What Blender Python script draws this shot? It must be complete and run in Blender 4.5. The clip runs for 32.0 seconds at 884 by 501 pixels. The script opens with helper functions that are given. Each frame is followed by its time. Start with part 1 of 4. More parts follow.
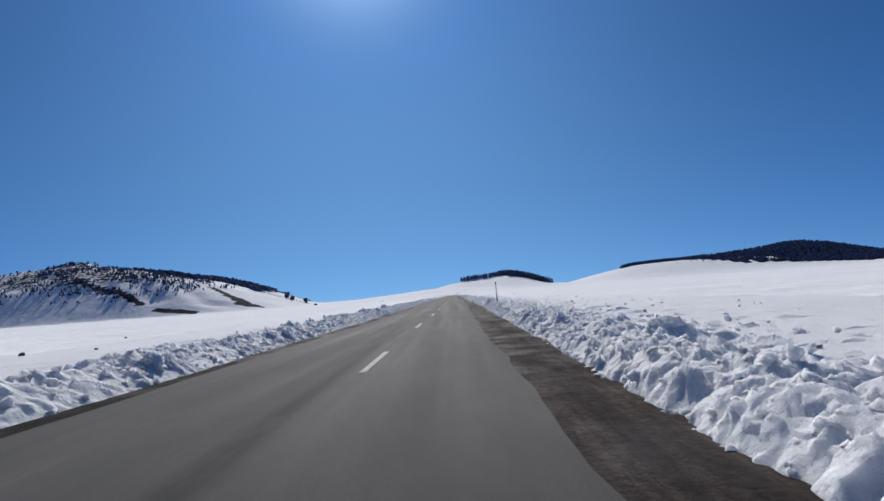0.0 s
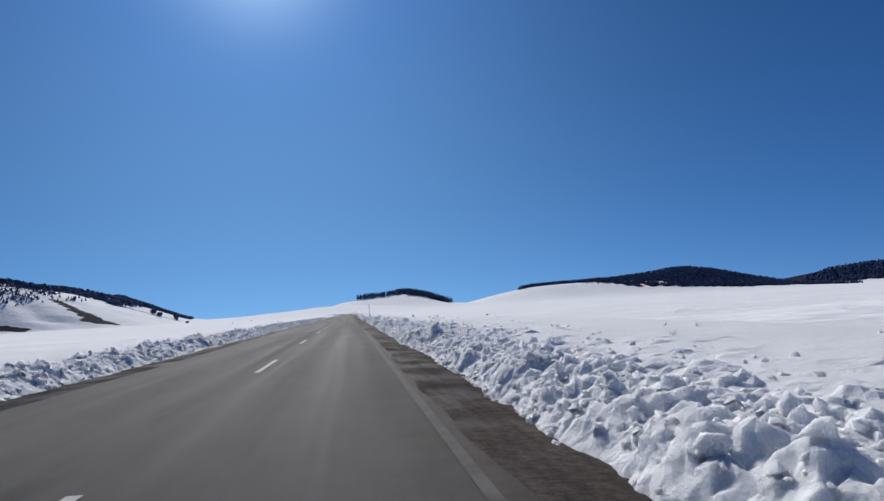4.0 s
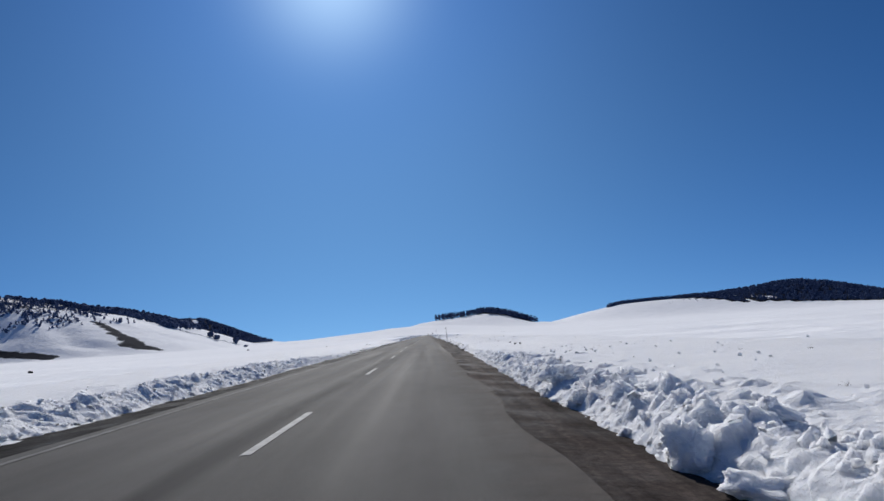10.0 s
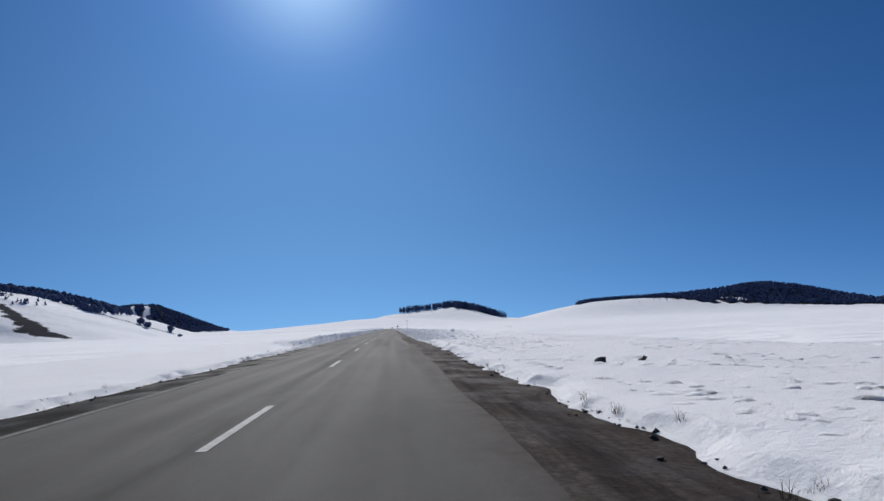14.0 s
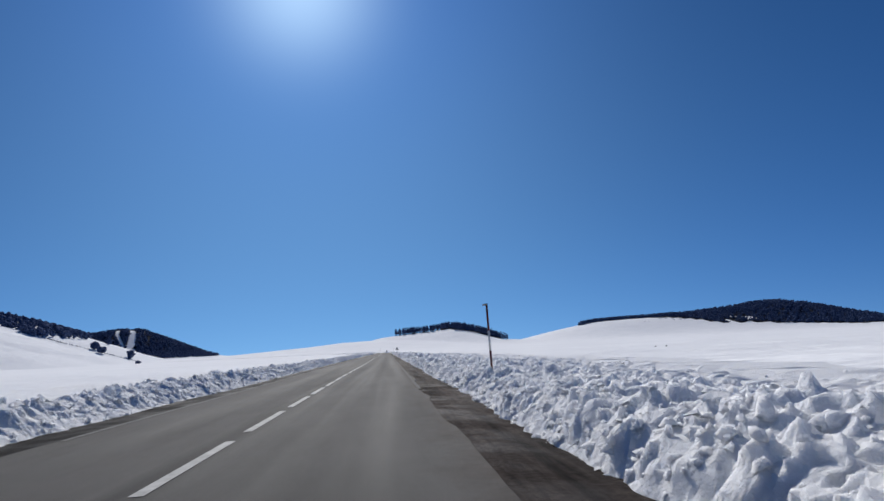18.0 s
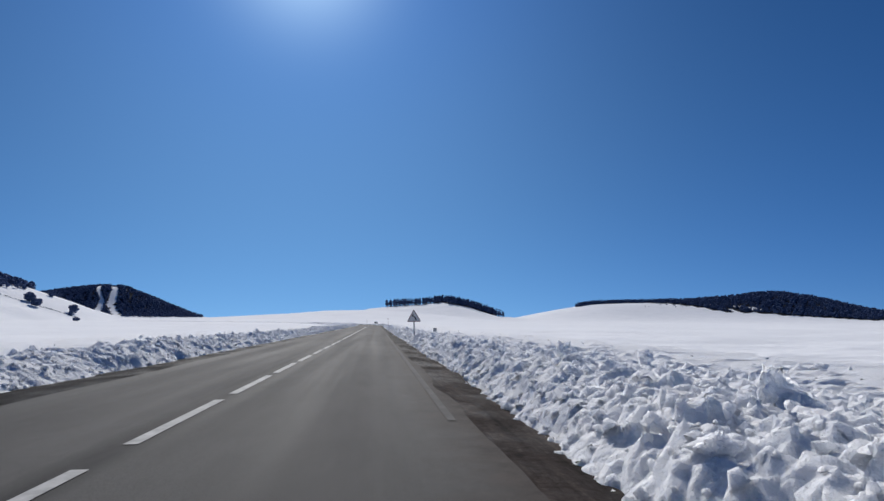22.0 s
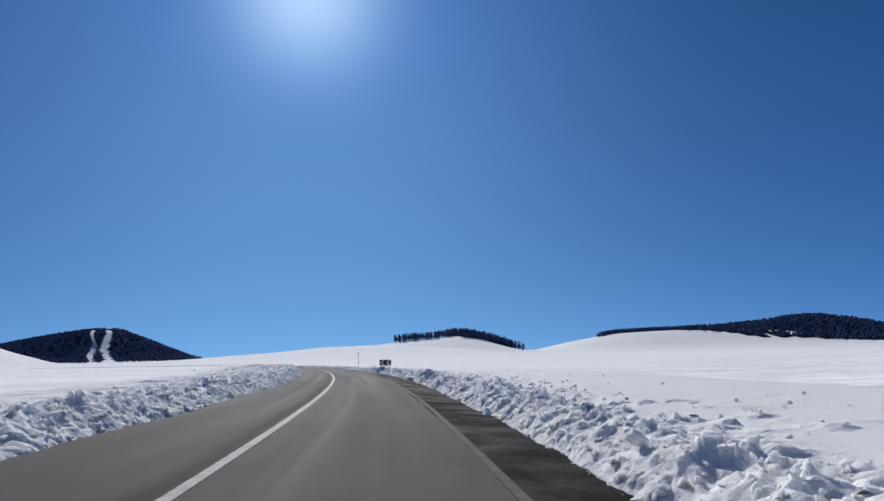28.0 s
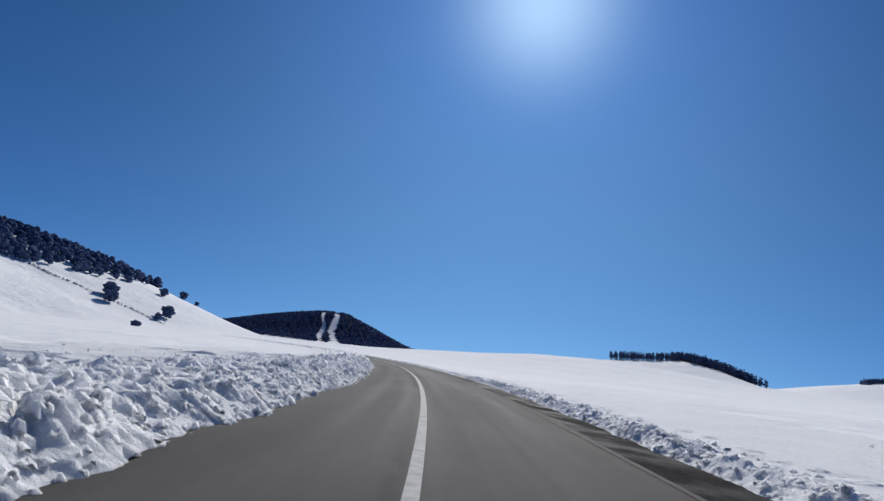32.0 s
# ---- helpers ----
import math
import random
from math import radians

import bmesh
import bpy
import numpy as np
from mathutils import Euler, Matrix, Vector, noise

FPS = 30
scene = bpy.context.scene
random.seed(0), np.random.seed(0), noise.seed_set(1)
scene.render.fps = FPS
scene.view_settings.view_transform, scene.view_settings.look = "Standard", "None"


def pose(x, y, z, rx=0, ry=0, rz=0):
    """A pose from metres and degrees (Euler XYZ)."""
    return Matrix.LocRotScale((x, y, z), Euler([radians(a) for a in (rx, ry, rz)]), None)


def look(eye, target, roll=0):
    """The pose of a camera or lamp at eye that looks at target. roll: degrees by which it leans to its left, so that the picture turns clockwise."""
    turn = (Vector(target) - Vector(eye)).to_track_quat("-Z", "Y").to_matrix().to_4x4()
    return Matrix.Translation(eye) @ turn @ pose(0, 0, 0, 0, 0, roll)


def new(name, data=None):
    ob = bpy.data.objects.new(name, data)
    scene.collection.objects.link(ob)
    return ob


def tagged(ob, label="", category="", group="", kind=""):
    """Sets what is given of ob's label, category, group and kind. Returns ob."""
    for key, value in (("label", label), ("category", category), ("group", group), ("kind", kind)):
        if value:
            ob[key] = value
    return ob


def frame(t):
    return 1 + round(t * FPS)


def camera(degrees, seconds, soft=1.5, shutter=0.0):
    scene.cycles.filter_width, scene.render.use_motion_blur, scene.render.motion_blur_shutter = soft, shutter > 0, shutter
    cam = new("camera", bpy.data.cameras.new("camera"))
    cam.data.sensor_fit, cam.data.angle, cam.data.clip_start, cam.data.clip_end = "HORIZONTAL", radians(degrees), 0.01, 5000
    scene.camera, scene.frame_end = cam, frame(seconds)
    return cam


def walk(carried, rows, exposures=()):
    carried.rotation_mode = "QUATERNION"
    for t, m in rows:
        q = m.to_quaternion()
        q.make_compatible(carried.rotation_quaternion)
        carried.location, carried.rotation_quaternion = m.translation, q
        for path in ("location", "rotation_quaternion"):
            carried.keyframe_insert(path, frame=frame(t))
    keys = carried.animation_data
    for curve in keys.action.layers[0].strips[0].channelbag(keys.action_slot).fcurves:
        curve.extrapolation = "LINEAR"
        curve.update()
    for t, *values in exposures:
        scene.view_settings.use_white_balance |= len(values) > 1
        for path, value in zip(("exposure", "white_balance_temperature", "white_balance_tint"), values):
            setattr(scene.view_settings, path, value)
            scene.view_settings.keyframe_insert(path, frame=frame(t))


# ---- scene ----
# camera: a phone held in a car that drives along the right lane
cam = camera(68.63, 32.0)
EYE_HEIGHT = 1.12
# seconds, east, north, yaw to the left, pitch up, lean
RIDE = (
    (0.0, 1.60, 0.00, 0.83, 3.94, -4.26),
    (0.5, 1.75, 13.00, -1.27, 3.05, -2.98),
    (1.0, 1.87, 25.98, -4.50, 2.21, -1.42),
    (1.5, 1.94, 38.96, -7.42, 2.80, -2.27),
    (2.0, 1.97, 51.92, -7.33, 3.50, -1.41),
    (2.5, 1.96, 64.88, -6.71, 5.21, -2.35),
    (3.0, 2.01, 77.82, -7.69, 6.07, -3.43),
    (3.5, 2.05, 90.01, -8.29, 5.76, -3.07),
    (5.5, 2.19, 138.62, -8.36, 3.15, -4.47),
    (6.0, 2.16, 150.70, -7.69, 3.29, -3.65),
    (6.5, 2.05, 163.47, -6.67, 3.86, -3.72),
    (7.0, 1.98, 176.20, -5.74, 5.48, -4.41),
    (7.5, 1.94, 188.87, -5.28, 6.71, -3.77),
    (8.0, 1.91, 201.50, -3.13, 8.73, -3.07),
    (8.5, 1.93, 214.10, -3.02, 8.20, -3.90),
    (9.0, 1.95, 226.70, -2.74, 7.96, -4.16),
    (9.5, 1.99, 239.30, -2.35, 7.62, -4.16),
    (10.0, 2.00, 251.90, -1.68, 7.25, -3.85),
    (10.5, 2.06, 264.50, -2.03, 6.60, -4.39),
    (11.0, 2.10, 277.47, -2.95, 6.71, -4.29),
    (11.5, 2.04, 290.46, -2.98, 9.16, -3.56),
    (12.0, 1.93, 303.48, -3.13, 9.64, -2.21),
    (12.5, 1.89, 316.53, -3.62, 7.92, 0.61),
    (13.0, 1.90, 329.16, -4.10, 6.15, -1.61),
    (13.5, 1.88, 341.82, -4.10, 7.30, -2.67),
    (14.0, 1.92, 354.51, -4.66, 6.57, -2.33),
    (14.5, 1.96, 367.23, -4.96, 5.76, -2.12),
    (16.5, 2.08, 419.29, -3.76, 7.26, -2.59),
    (17.0, 2.07, 432.65, -3.81, 7.09, -1.85),
    (17.5, 2.06, 446.15, -4.67, 8.08, -2.77),
    (18.0, 2.00, 459.65, -5.21, 8.53, -2.83),
    (18.5, 1.97, 473.15, -5.11, 8.12, -1.58),
    (19.0, 1.97, 486.65, -4.89, 8.06, -1.18),
    (19.5, 1.99, 500.15, -4.42, 7.74, -2.18),
    (20.0, 2.03, 513.65, -4.89, 7.53, -1.63),
    (20.5, 2.07, 527.15, -5.06, 7.02, -0.80),
    (21.0, 2.06, 540.65, -5.43, 7.25, -1.08),
    (21.5, 2.03, 554.15, -6.54, 6.00, -1.99),
    (22.0, 2.00, 567.65, -5.71, 6.30, 0.36),
    (22.5, 2.00, 581.15, -6.24, 6.00, 0.40),
    (23.0, 1.99, 594.65, -7.94, 6.89, -0.09),
    (23.5, 1.97, 608.13, -9.76, 7.63, 0.24),
    (24.0, 1.95, 621.57, -10.69, 10.24, 0.52),
    (24.5, 1.99, 634.96, -11.59, 8.71, 0.35),
    (25.0, 2.02, 648.32, -11.23, 6.12, -0.24),
    (25.5, 2.03, 661.63, -8.42, 7.01, -1.45),
    (26.0, 2.02, 674.90, -7.10, 7.75, -1.16),
    (26.5, 2.01, 688.13, -5.53, 9.22, -2.60),
    (28.5, 1.49, 740.65, -4.27, 9.45, -0.24),
    (29.0, 0.87, 753.70, -0.72, 8.62, 2.14),
    (29.5, -0.16, 766.70, 2.47, 8.50, 4.36),
    (30.0, -1.56, 779.65, 6.88, 9.30, 4.34),
    (30.5, -3.21, 792.56, 8.38, 9.54, 3.88),
    (31.0, -5.28, 805.42, 9.84, 9.87, 5.87),
    (31.5, -7.74, 818.19, 11.36, 9.78, 4.82),
    (32.0, -10.56, 830.89, 13.96, 9.42, 6.39))


def ride_pose(x, y, yaw, pitch, lean):
    a, b = radians(yaw), radians(pitch)
    ahead = Vector((-math.sin(a) * math.cos(b), math.cos(a) * math.cos(b), math.sin(b)))
    eye = Vector((x, y, EYE_HEIGHT))
    return look(eye, eye + ahead, lean)


walk(cam, [(t, ride_pose(x, y, yaw, pitch, lean)) for t, x, y, yaw, pitch, lean in RIDE])

# ---- daylight ----
SUN_AZIMUTH, SUN_HEIGHT = radians(-7.0), radians(31.0)
world = bpy.data.worlds.new("sky")
scene.world = world
world.use_nodes = True
wn = world.node_tree.nodes
sky = wn.new("ShaderNodeTexSky")
sky.sky_type, sky.sun_disc = "NISHITA", False
sky.sun_elevation, sky.sun_rotation = SUN_HEIGHT, SUN_AZIMUTH
sky.altitude, sky.air_density, sky.dust_density, sky.ozone_density = 2300, 0.72, 0.0, 3.6
wn["Background"].inputs["Strength"].default_value = 0.075
wl = world.node_tree.links
SUN_WAY = (math.sin(SUN_AZIMUTH) * math.cos(SUN_HEIGHT), math.cos(SUN_AZIMUTH) * math.cos(SUN_HEIGHT), math.sin(SUN_HEIGHT))


def sky_maths(what, a, b=0.0):
    n = wn.new("ShaderNodeMath")
    n.operation = what
    for value, socket in ((a, n.inputs[0]), (b, n.inputs[1])):
        if isinstance(value, float):
            socket.default_value = value
        else:
            wl.new(value, socket)
    return n.outputs[0]


# dry mountain air: the pale band of the model's horizon lies below the true one
air = wn.new("ShaderNodeTexCoord").outputs["Generated"]
lifted = wn.new("ShaderNodeVectorMath")
lifted.operation = "MULTIPLY_ADD"
lifted.inputs[1].default_value, lifted.inputs[2].default_value = (1, 1, 0.9), (0, 0, 0.10)
wl.new(air, lifted.inputs[0])
wl.new(lifted.outputs[0], sky.inputs["Vector"])
deep = wn.new("ShaderNodeHueSaturation")
deep.inputs["Saturation"].default_value, deep.inputs["Value"].default_value = 1.22, 1.0
deep.inputs["Hue"].default_value = 0.505
wl.new(sky.outputs["Color"], deep.inputs["Color"])
# the sun's aureole: a tight bright halo, a broad faint one and the haze below it
air_up = wn.new("ShaderNodeSeparateXYZ")
wl.new(air, air_up.inputs[0])
toward = wn.new("ShaderNodeVectorMath")
toward.operation = "DOT_PRODUCT"
toward.inputs[1].default_value = SUN_WAY
wl.new(air, toward.inputs[0])
near_sun = sky_maths("MAXIMUM", toward.outputs["Value"], 0.0)
low_air = sky_maths("SUBTRACT", 1.0, sky_maths("MAXIMUM", air_up.outputs["Z"], 0.0))
halo = None
for lobe, colour in (
        (sky_maths("MULTIPLY", sky_maths("POWER", near_sun, 210.0), 6.0), (0.80, 1.0, 0.97)),
        (sky_maths("MULTIPLY", sky_maths("POWER", near_sun, 16.0), 4.2), (0.16, 0.37, 0.98)),
        (sky_maths("MULTIPLY", sky_maths("MULTIPLY", sky_maths("POWER", low_air, 3.0), sky_maths("POWER", near_sun, 8.0)), 3.9), (0.60, 0.95, 0.45))):
    glow = wn.new("ShaderNodeVectorMath")
    glow.operation = "SCALE"
    glow.inputs[0].default_value = colour
    wl.new(lobe, glow.inputs["Scale"])
    if halo is None:
        halo = glow.outputs[0]
    else:
        both = wn.new("ShaderNodeVectorMath")
        wl.new(halo, both.inputs[0])
        wl.new(glow.outputs[0], both.inputs[1])
        halo = both.outputs[0]
whole = wn.new("ShaderNodeVectorMath")
wl.new(deep.outputs["Color"], whole.inputs[0])
wl.new(halo, whole.inputs[1])
wl.new(whole.outputs[0], wn["Background"].inputs["Color"])
sun = new("sun", bpy.data.lights.new("sun", "SUN"))
sun.data.energy, sun.data.angle, sun.data.color = 4.05, radians(0.53), (1.0, 0.972, 0.935)
sun.matrix_world = look(
    (500 * math.sin(SUN_AZIMUTH) * math.cos(SUN_HEIGHT), 500 * math.cos(SUN_AZIMUTH) * math.cos(SUN_HEIGHT), 500 * math.sin(SUN_HEIGHT)),
    (0, 0, 0))
scene.view_settings.exposure = 0.0


# ---- materials ----
def material(name, rough=0.7, metal=0.0, spec=0.5):
    m = bpy.data.materials.new(name)
    m.use_nodes = True
    b = m.node_tree.nodes["Principled BSDF"]
    b.inputs["Roughness"].default_value, b.inputs["Metallic"].default_value = rough, metal
    b.inputs["Specular IOR Level"].default_value = spec
    return m, m.node_tree, b


def node(tree, kind, **values):
    n = tree.nodes.new(kind)
    for key, value in values.items():
        n.inputs[key].default_value = value
    return n


def where(tree):
    return tree.nodes.new("ShaderNodeNewGeometry").outputs["Position"]


def grain(tree, vector, scale, detail=4.0, rough=0.6):
    n = node(tree, "ShaderNodeTexNoise", Scale=scale, Detail=detail, Roughness=rough)
    tree.links.new(vector, n.inputs["Vector"])
    return n.outputs["Fac"]


def stretched(tree, vector, sx, sy, sz):
    n = tree.nodes.new("ShaderNodeMapping")
    n.inputs["Scale"].default_value = (sx, sy, sz)
    tree.links.new(vector, n.inputs["Vector"])
    return n.outputs["Vector"]


def ramp(tree, value, *stops):
    n = tree.nodes.new("ShaderNodeValToRGB")
    e = n.color_ramp.elements
    while len(e) < len(stops):
        e.new(0.5)
    for at_stop, (place, colour) in zip(e, stops):
        at_stop.position = place
        at_stop.color = (*colour, 1) if isinstance(colour, tuple) else (colour, colour, colour, 1)
    tree.links.new(value, n.inputs["Fac"])
    return n.outputs["Color"]


def mixed(tree, factor, a, b, blend="MIX"):
    n = tree.nodes.new("ShaderNodeMix")
    n.data_type, n.blend_type = "RGBA", blend
    for value, socket in ((factor, n.inputs[0]), (a, n.inputs[6]), (b, n.inputs[7])):
        if isinstance(value, bpy.types.NodeSocket):
            tree.links.new(value, socket)
        elif isinstance(value, tuple):
            socket.default_value = (*value, 1)
        else:
            socket.default_value = value
    return n.outputs[2]


def maths(tree, what, a, b=0.0):
    n = tree.nodes.new("ShaderNodeMath")
    n.operation = what
    for value, socket in ((a, n.inputs[0]), (b, n.inputs[1])):
        if isinstance(value, bpy.types.NodeSocket):
            tree.links.new(value, socket)
        else:
            socket.default_value = value
    return n.outputs[0]


def bumped(tree, bsdf, height, strength, distance, under=None):
    n = node(tree, "ShaderNodeBump", Strength=strength, Distance=distance)
    tree.links.new(height, n.inputs["Height"])
    if under:
        tree.links.new(under, n.inputs["Normal"])
    tree.links.new(n.outputs["Normal"], bsdf.inputs["Normal"])
    return n.outputs["Normal"]


def snow_material(name, dirt, rubble, crumbled, heaped=False):
    """Broken packed snow: crumbs of two sizes, fine grain and a little road dirt."""
    m, t, b = material(name, 0.9, 0.0, 0.08)
    p = where(t)
    big = grain(t, p, 0.35, 5)
    clean = ramp(t, big, (0.3, (0.87, 0.88, 0.895)), (0.7, (0.93, 0.935, 0.945)))
    spots = ramp(t, grain(t, p, 3.1, 6, 0.7), (0.60, 0.0), (0.80, 1.0))
    stained = mixed(t, maths(t, "MULTIPLY", spots, dirt), clean, (0.42, 0.38, 0.34))
    t.links.new(stained, b.inputs["Base Color"])
    bent = t.nodes.new("ShaderNodeVectorMath")
    bent.operation = "MULTIPLY_ADD"
    swirl = node(t, "ShaderNodeTexNoise", Scale=4.0, Detail=3.0)
    t.links.new(p, swirl.inputs["Vector"])
    t.links.new(swirl.outputs["Color"], bent.inputs[0])
    bent.inputs[1].default_value = (0.10, 0.10, 0.10)
    t.links.new(p, bent.inputs[2])
    under, loose = None, None
    if heaped:
        loose = t.nodes.new("ShaderNodeAttribute")
        loose.attribute_name = "heaped"
    for scale, strength, depth in ((7.0, rubble, 0.09), (17.0, rubble, 0.045)):
        crumb = node(t, "ShaderNodeTexVoronoi", Scale=scale)
        crumb.distance = "CHEBYCHEV"
        t.links.new(bent.outputs[0], crumb.inputs["Vector"])
        height = maths(t, "SUBTRACT", 1.0, maths(t, "POWER", crumb.outputs["Distance"], 2.0))
        if heaped:
            height = maths(t, "MULTIPLY", height, loose.outputs["Fac"])
        under = bumped(t, b, height, strength, depth, under)
    b.inputs["Subsurface Weight"].default_value, b.inputs["Subsurface Scale"].default_value = 1.0, 0.11
    b.inputs["Subsurface Radius"].default_value = (1.0, 0.98, 0.95)
    under = bumped(t, b, grain(t, p, 11.0, 5, 0.7), crumbled, 0.08, under)
    bumped(t, b, grain(t, p, 40.0, 4, 0.6), 0.4, 0.015, under)
    return m


SNOW_BANK = snow_material("ploughed_snow", 0.22, 0.7, 0.9, True)
SNOW_CLOD = snow_material("snow_clod", 0.12, 0.30, 0.75)


def ground_material():
    """Open snow with wind crust; bare soil and scrub, tinted with haze blue, where the mesh says the snow is gone."""
    m, t, b = material("snowfield", 0.95, 0.0, 0.02)
    p = where(t)
    big = grain(t, p, 0.02, 6, 0.6)
    clean = ramp(t, big, (0.3, (0.86, 0.87, 0.885)), (0.7, (0.92, 0.925, 0.935)))
    bare = t.nodes.new("ShaderNodeAttribute")
    bare.attribute_name = "bare"
    ragged = grain(t, stretched(t, p, 1, 1, 2.5), 0.10, 9, 0.78)
    edge = maths(t, "ADD", bare.outputs["Fac"], maths(t, "MULTIPLY", maths(t, "SUBTRACT", ragged, 0.5), 1.7))
    hole = ramp(t, edge, (0.47, 0.0), (0.55, 1.0))
    # blue-black floor: the far woods' haze is put into its colour, filling tree gaps
    hazed_earth = ramp(t, grain(t, p, 0.09, 8, 0.7), (0.3, (0.012, 0.015, 0.023)), (0.55, (0.018, 0.022, 0.033)), (0.8, (0.034, 0.037, 0.047)))
    t.links.new(mixed(t, hole, clean, hazed_earth), b.inputs["Base Color"])
    drift = bumped(t, b, grain(t, stretched(t, p, 1, 0.7, 1), 0.025, 6, 0.6), 0.55, 7.0)
    first = bumped(t, b, grain(t, stretched(t, p, 0.6, 1, 1), 0.6, 6, 0.65), 0.75, 0.35, drift)
    bumped(t, b, grain(t, p, 9.0, 4), 0.35, 0.03, first)
    return m


def asphalt_material():
    m, t, b = material("worn_asphalt", 0.9, 0.0, 0.10)
    uv = t.nodes.new("ShaderNodeUVMap").outputs["UV"]
    p = where(t)
    long = stretched(t, uv, 1.0, 0.02, 1)
    tracks = grain(t, long, 1.4, 4, 0.55)
    body = ramp(t, tracks, (0.30, (0.057, 0.055, 0.053)), (0.5, (0.080, 0.077, 0.073)), (0.72, (0.106, 0.101, 0.095)))
    patch = ramp(t, grain(t, stretched(t, uv, 1, 0.25, 1), 0.5, 5, 0.65), (0.35, 0.75), (0.65, 1.15))
    stones = ramp(t, grain(t, p, 120.0, 3, 0.7), (0.35, 0.7), (0.65, 1.25))
    colour = mixed(t, 1.0, mixed(t, 1.0, body, patch, "MULTIPLY"), stones, "MULTIPLY")
    # tar run along the middle joint and cross cracks
    joint = t.nodes.new("ShaderNodeSeparateXYZ")
    t.links.new(uv, joint.inputs[0])
    wander = maths(t, "MULTIPLY", maths(t, "SUBTRACT", grain(t, stretched(t, uv, 0.0, 0.12, 1), 1.0, 4), 0.5), 0.5)
    off = maths(t, "ABSOLUTE", maths(t, "ADD", maths(t, "ADD", joint.outputs[0], 0.22), wander))
    tar = ramp(t, off, (0.07, 1.0), (0.28, 0.0))
    worn = ramp(t, grain(t, stretched(t, uv, 1, 0.2, 1), 0.9, 5), (0.36, 0.25), (0.48, 0.95))
    colour = mixed(t, maths(t, "MULTIPLY", tar, worn), colour, (0.028, 0.027, 0.027))
    # mud carried onto the ragged edges
    near_edge = maths(t, "ADD", joint.outputs[0], maths(t, "MULTIPLY", maths(t, "SUBTRACT", grain(t, uv, 0.8, 7, 0.72), 0.5), 1.5))
    muddy = ramp(t, maths(t, "DIVIDE", near_edge, 4.0), (0.60, 0.0), (0.76, 0.85))
    colour = mixed(t, muddy, colour, ramp(t, grain(t, p, 2.3, 6, 0.7), (0.3, (0.034, 0.027, 0.023)), (0.7, (0.075, 0.060, 0.051))))
    t.links.new(colour, b.inputs["Base Color"])
    gloss = ramp(t, tracks, (0.3, 0.80), (0.7, 0.95))
    t.links.new(gloss, b.inputs["Roughness"])
    bumped(t, b, grain(t, p, 160.0, 3, 0.7), 0.5, 0.006)
    return m


def dirt_material(name, muddy):
    """Wet roadside gravel: brown mud and pale dust in long patches, or dark grey grit."""
    m, t, b = material(name, 0.9, 0.0, 0.02)
    p = where(t)
    long = stretched(t, p, 1.6, 0.09, 1.0)
    grey = ramp(t, grain(t, long, 1.7, 7, 0.7), (0.3, (0.018, 0.017, 0.017)), (0.75, (0.036, 0.034, 0.033)))
    body = ramp(t, grain(t, long, 1.3, 8, 0.72), (0.34, (0.016, 0.0125, 0.0115)), (0.50, (0.051, 0.040, 0.035)), (0.68, (0.098, 0.077, 0.067)))
    pale = ramp(t, grain(t, long, 0.5, 5, 0.6), (0.50, 0.0), (0.68, 0.55))
    body = mixed(t, pale, body, (0.112, 0.095, 0.085))
    along = t.nodes.new("ShaderNodeSeparateXYZ")
    t.links.new(p, along.inputs[0])
    further = ramp(t, maths(t, "DIVIDE", maths(t, "ADD", along.outputs["Y"], maths(t, "MULTIPLY", grain(t, p, 0.2, 3), 30.0)), 1000.0), (0.585, 1.0 - muddy), (0.64, 1.0))
    body = mixed(t, further, body, grey)
    body = mixed(t, 1.0, body, ramp(t, grain(t, p, 11.0, 7, 0.8), (0.34, 0.55), (0.50, 1.0), (0.66, 1.6)), "MULTIPLY")
    pebbles = node(t, "ShaderNodeTexVoronoi", Scale=55.0)
    t.links.new(p, pebbles.inputs["Vector"])
    colour = mixed(t, 1.0, body, ramp(t, pebbles.outputs["Distance"], (0.0, 1.15), (0.6, 0.82)), "MULTIPLY")
    t.links.new(colour, b.inputs["Base Color"])
    t.links.new(ramp(t, grain(t, p, 0.8, 5), (0.40, 0.6), (0.6, 0.95)), b.inputs["Roughness"])
    first = bumped(t, b, grain(t, p, 4.5, 8, 0.75), 0.6, 0.07)
    bumped(t, b, pebbles.outputs["Distance"], 0.2, 0.012, first)
    return m


def plain_material(name, dark, light, scale, rough=0.7, metal=0.0, spec=0.4, relief=0.01):
    m, t, b = material(name, rough, metal, spec)
    p = where(t)
    t.links.new(ramp(t, grain(t, p, scale, 6, 0.65), (0.3, dark), (0.7, light)), b.inputs["Base Color"])
    bumped(t, b, grain(t, p, scale * 3, 4), 0.4, relief)
    return m


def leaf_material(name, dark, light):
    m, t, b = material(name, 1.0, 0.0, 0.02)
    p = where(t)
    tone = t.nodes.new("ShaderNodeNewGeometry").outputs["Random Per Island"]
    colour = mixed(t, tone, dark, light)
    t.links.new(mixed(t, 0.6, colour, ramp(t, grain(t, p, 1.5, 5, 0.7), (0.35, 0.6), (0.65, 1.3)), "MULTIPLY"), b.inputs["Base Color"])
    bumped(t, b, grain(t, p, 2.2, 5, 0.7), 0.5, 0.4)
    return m


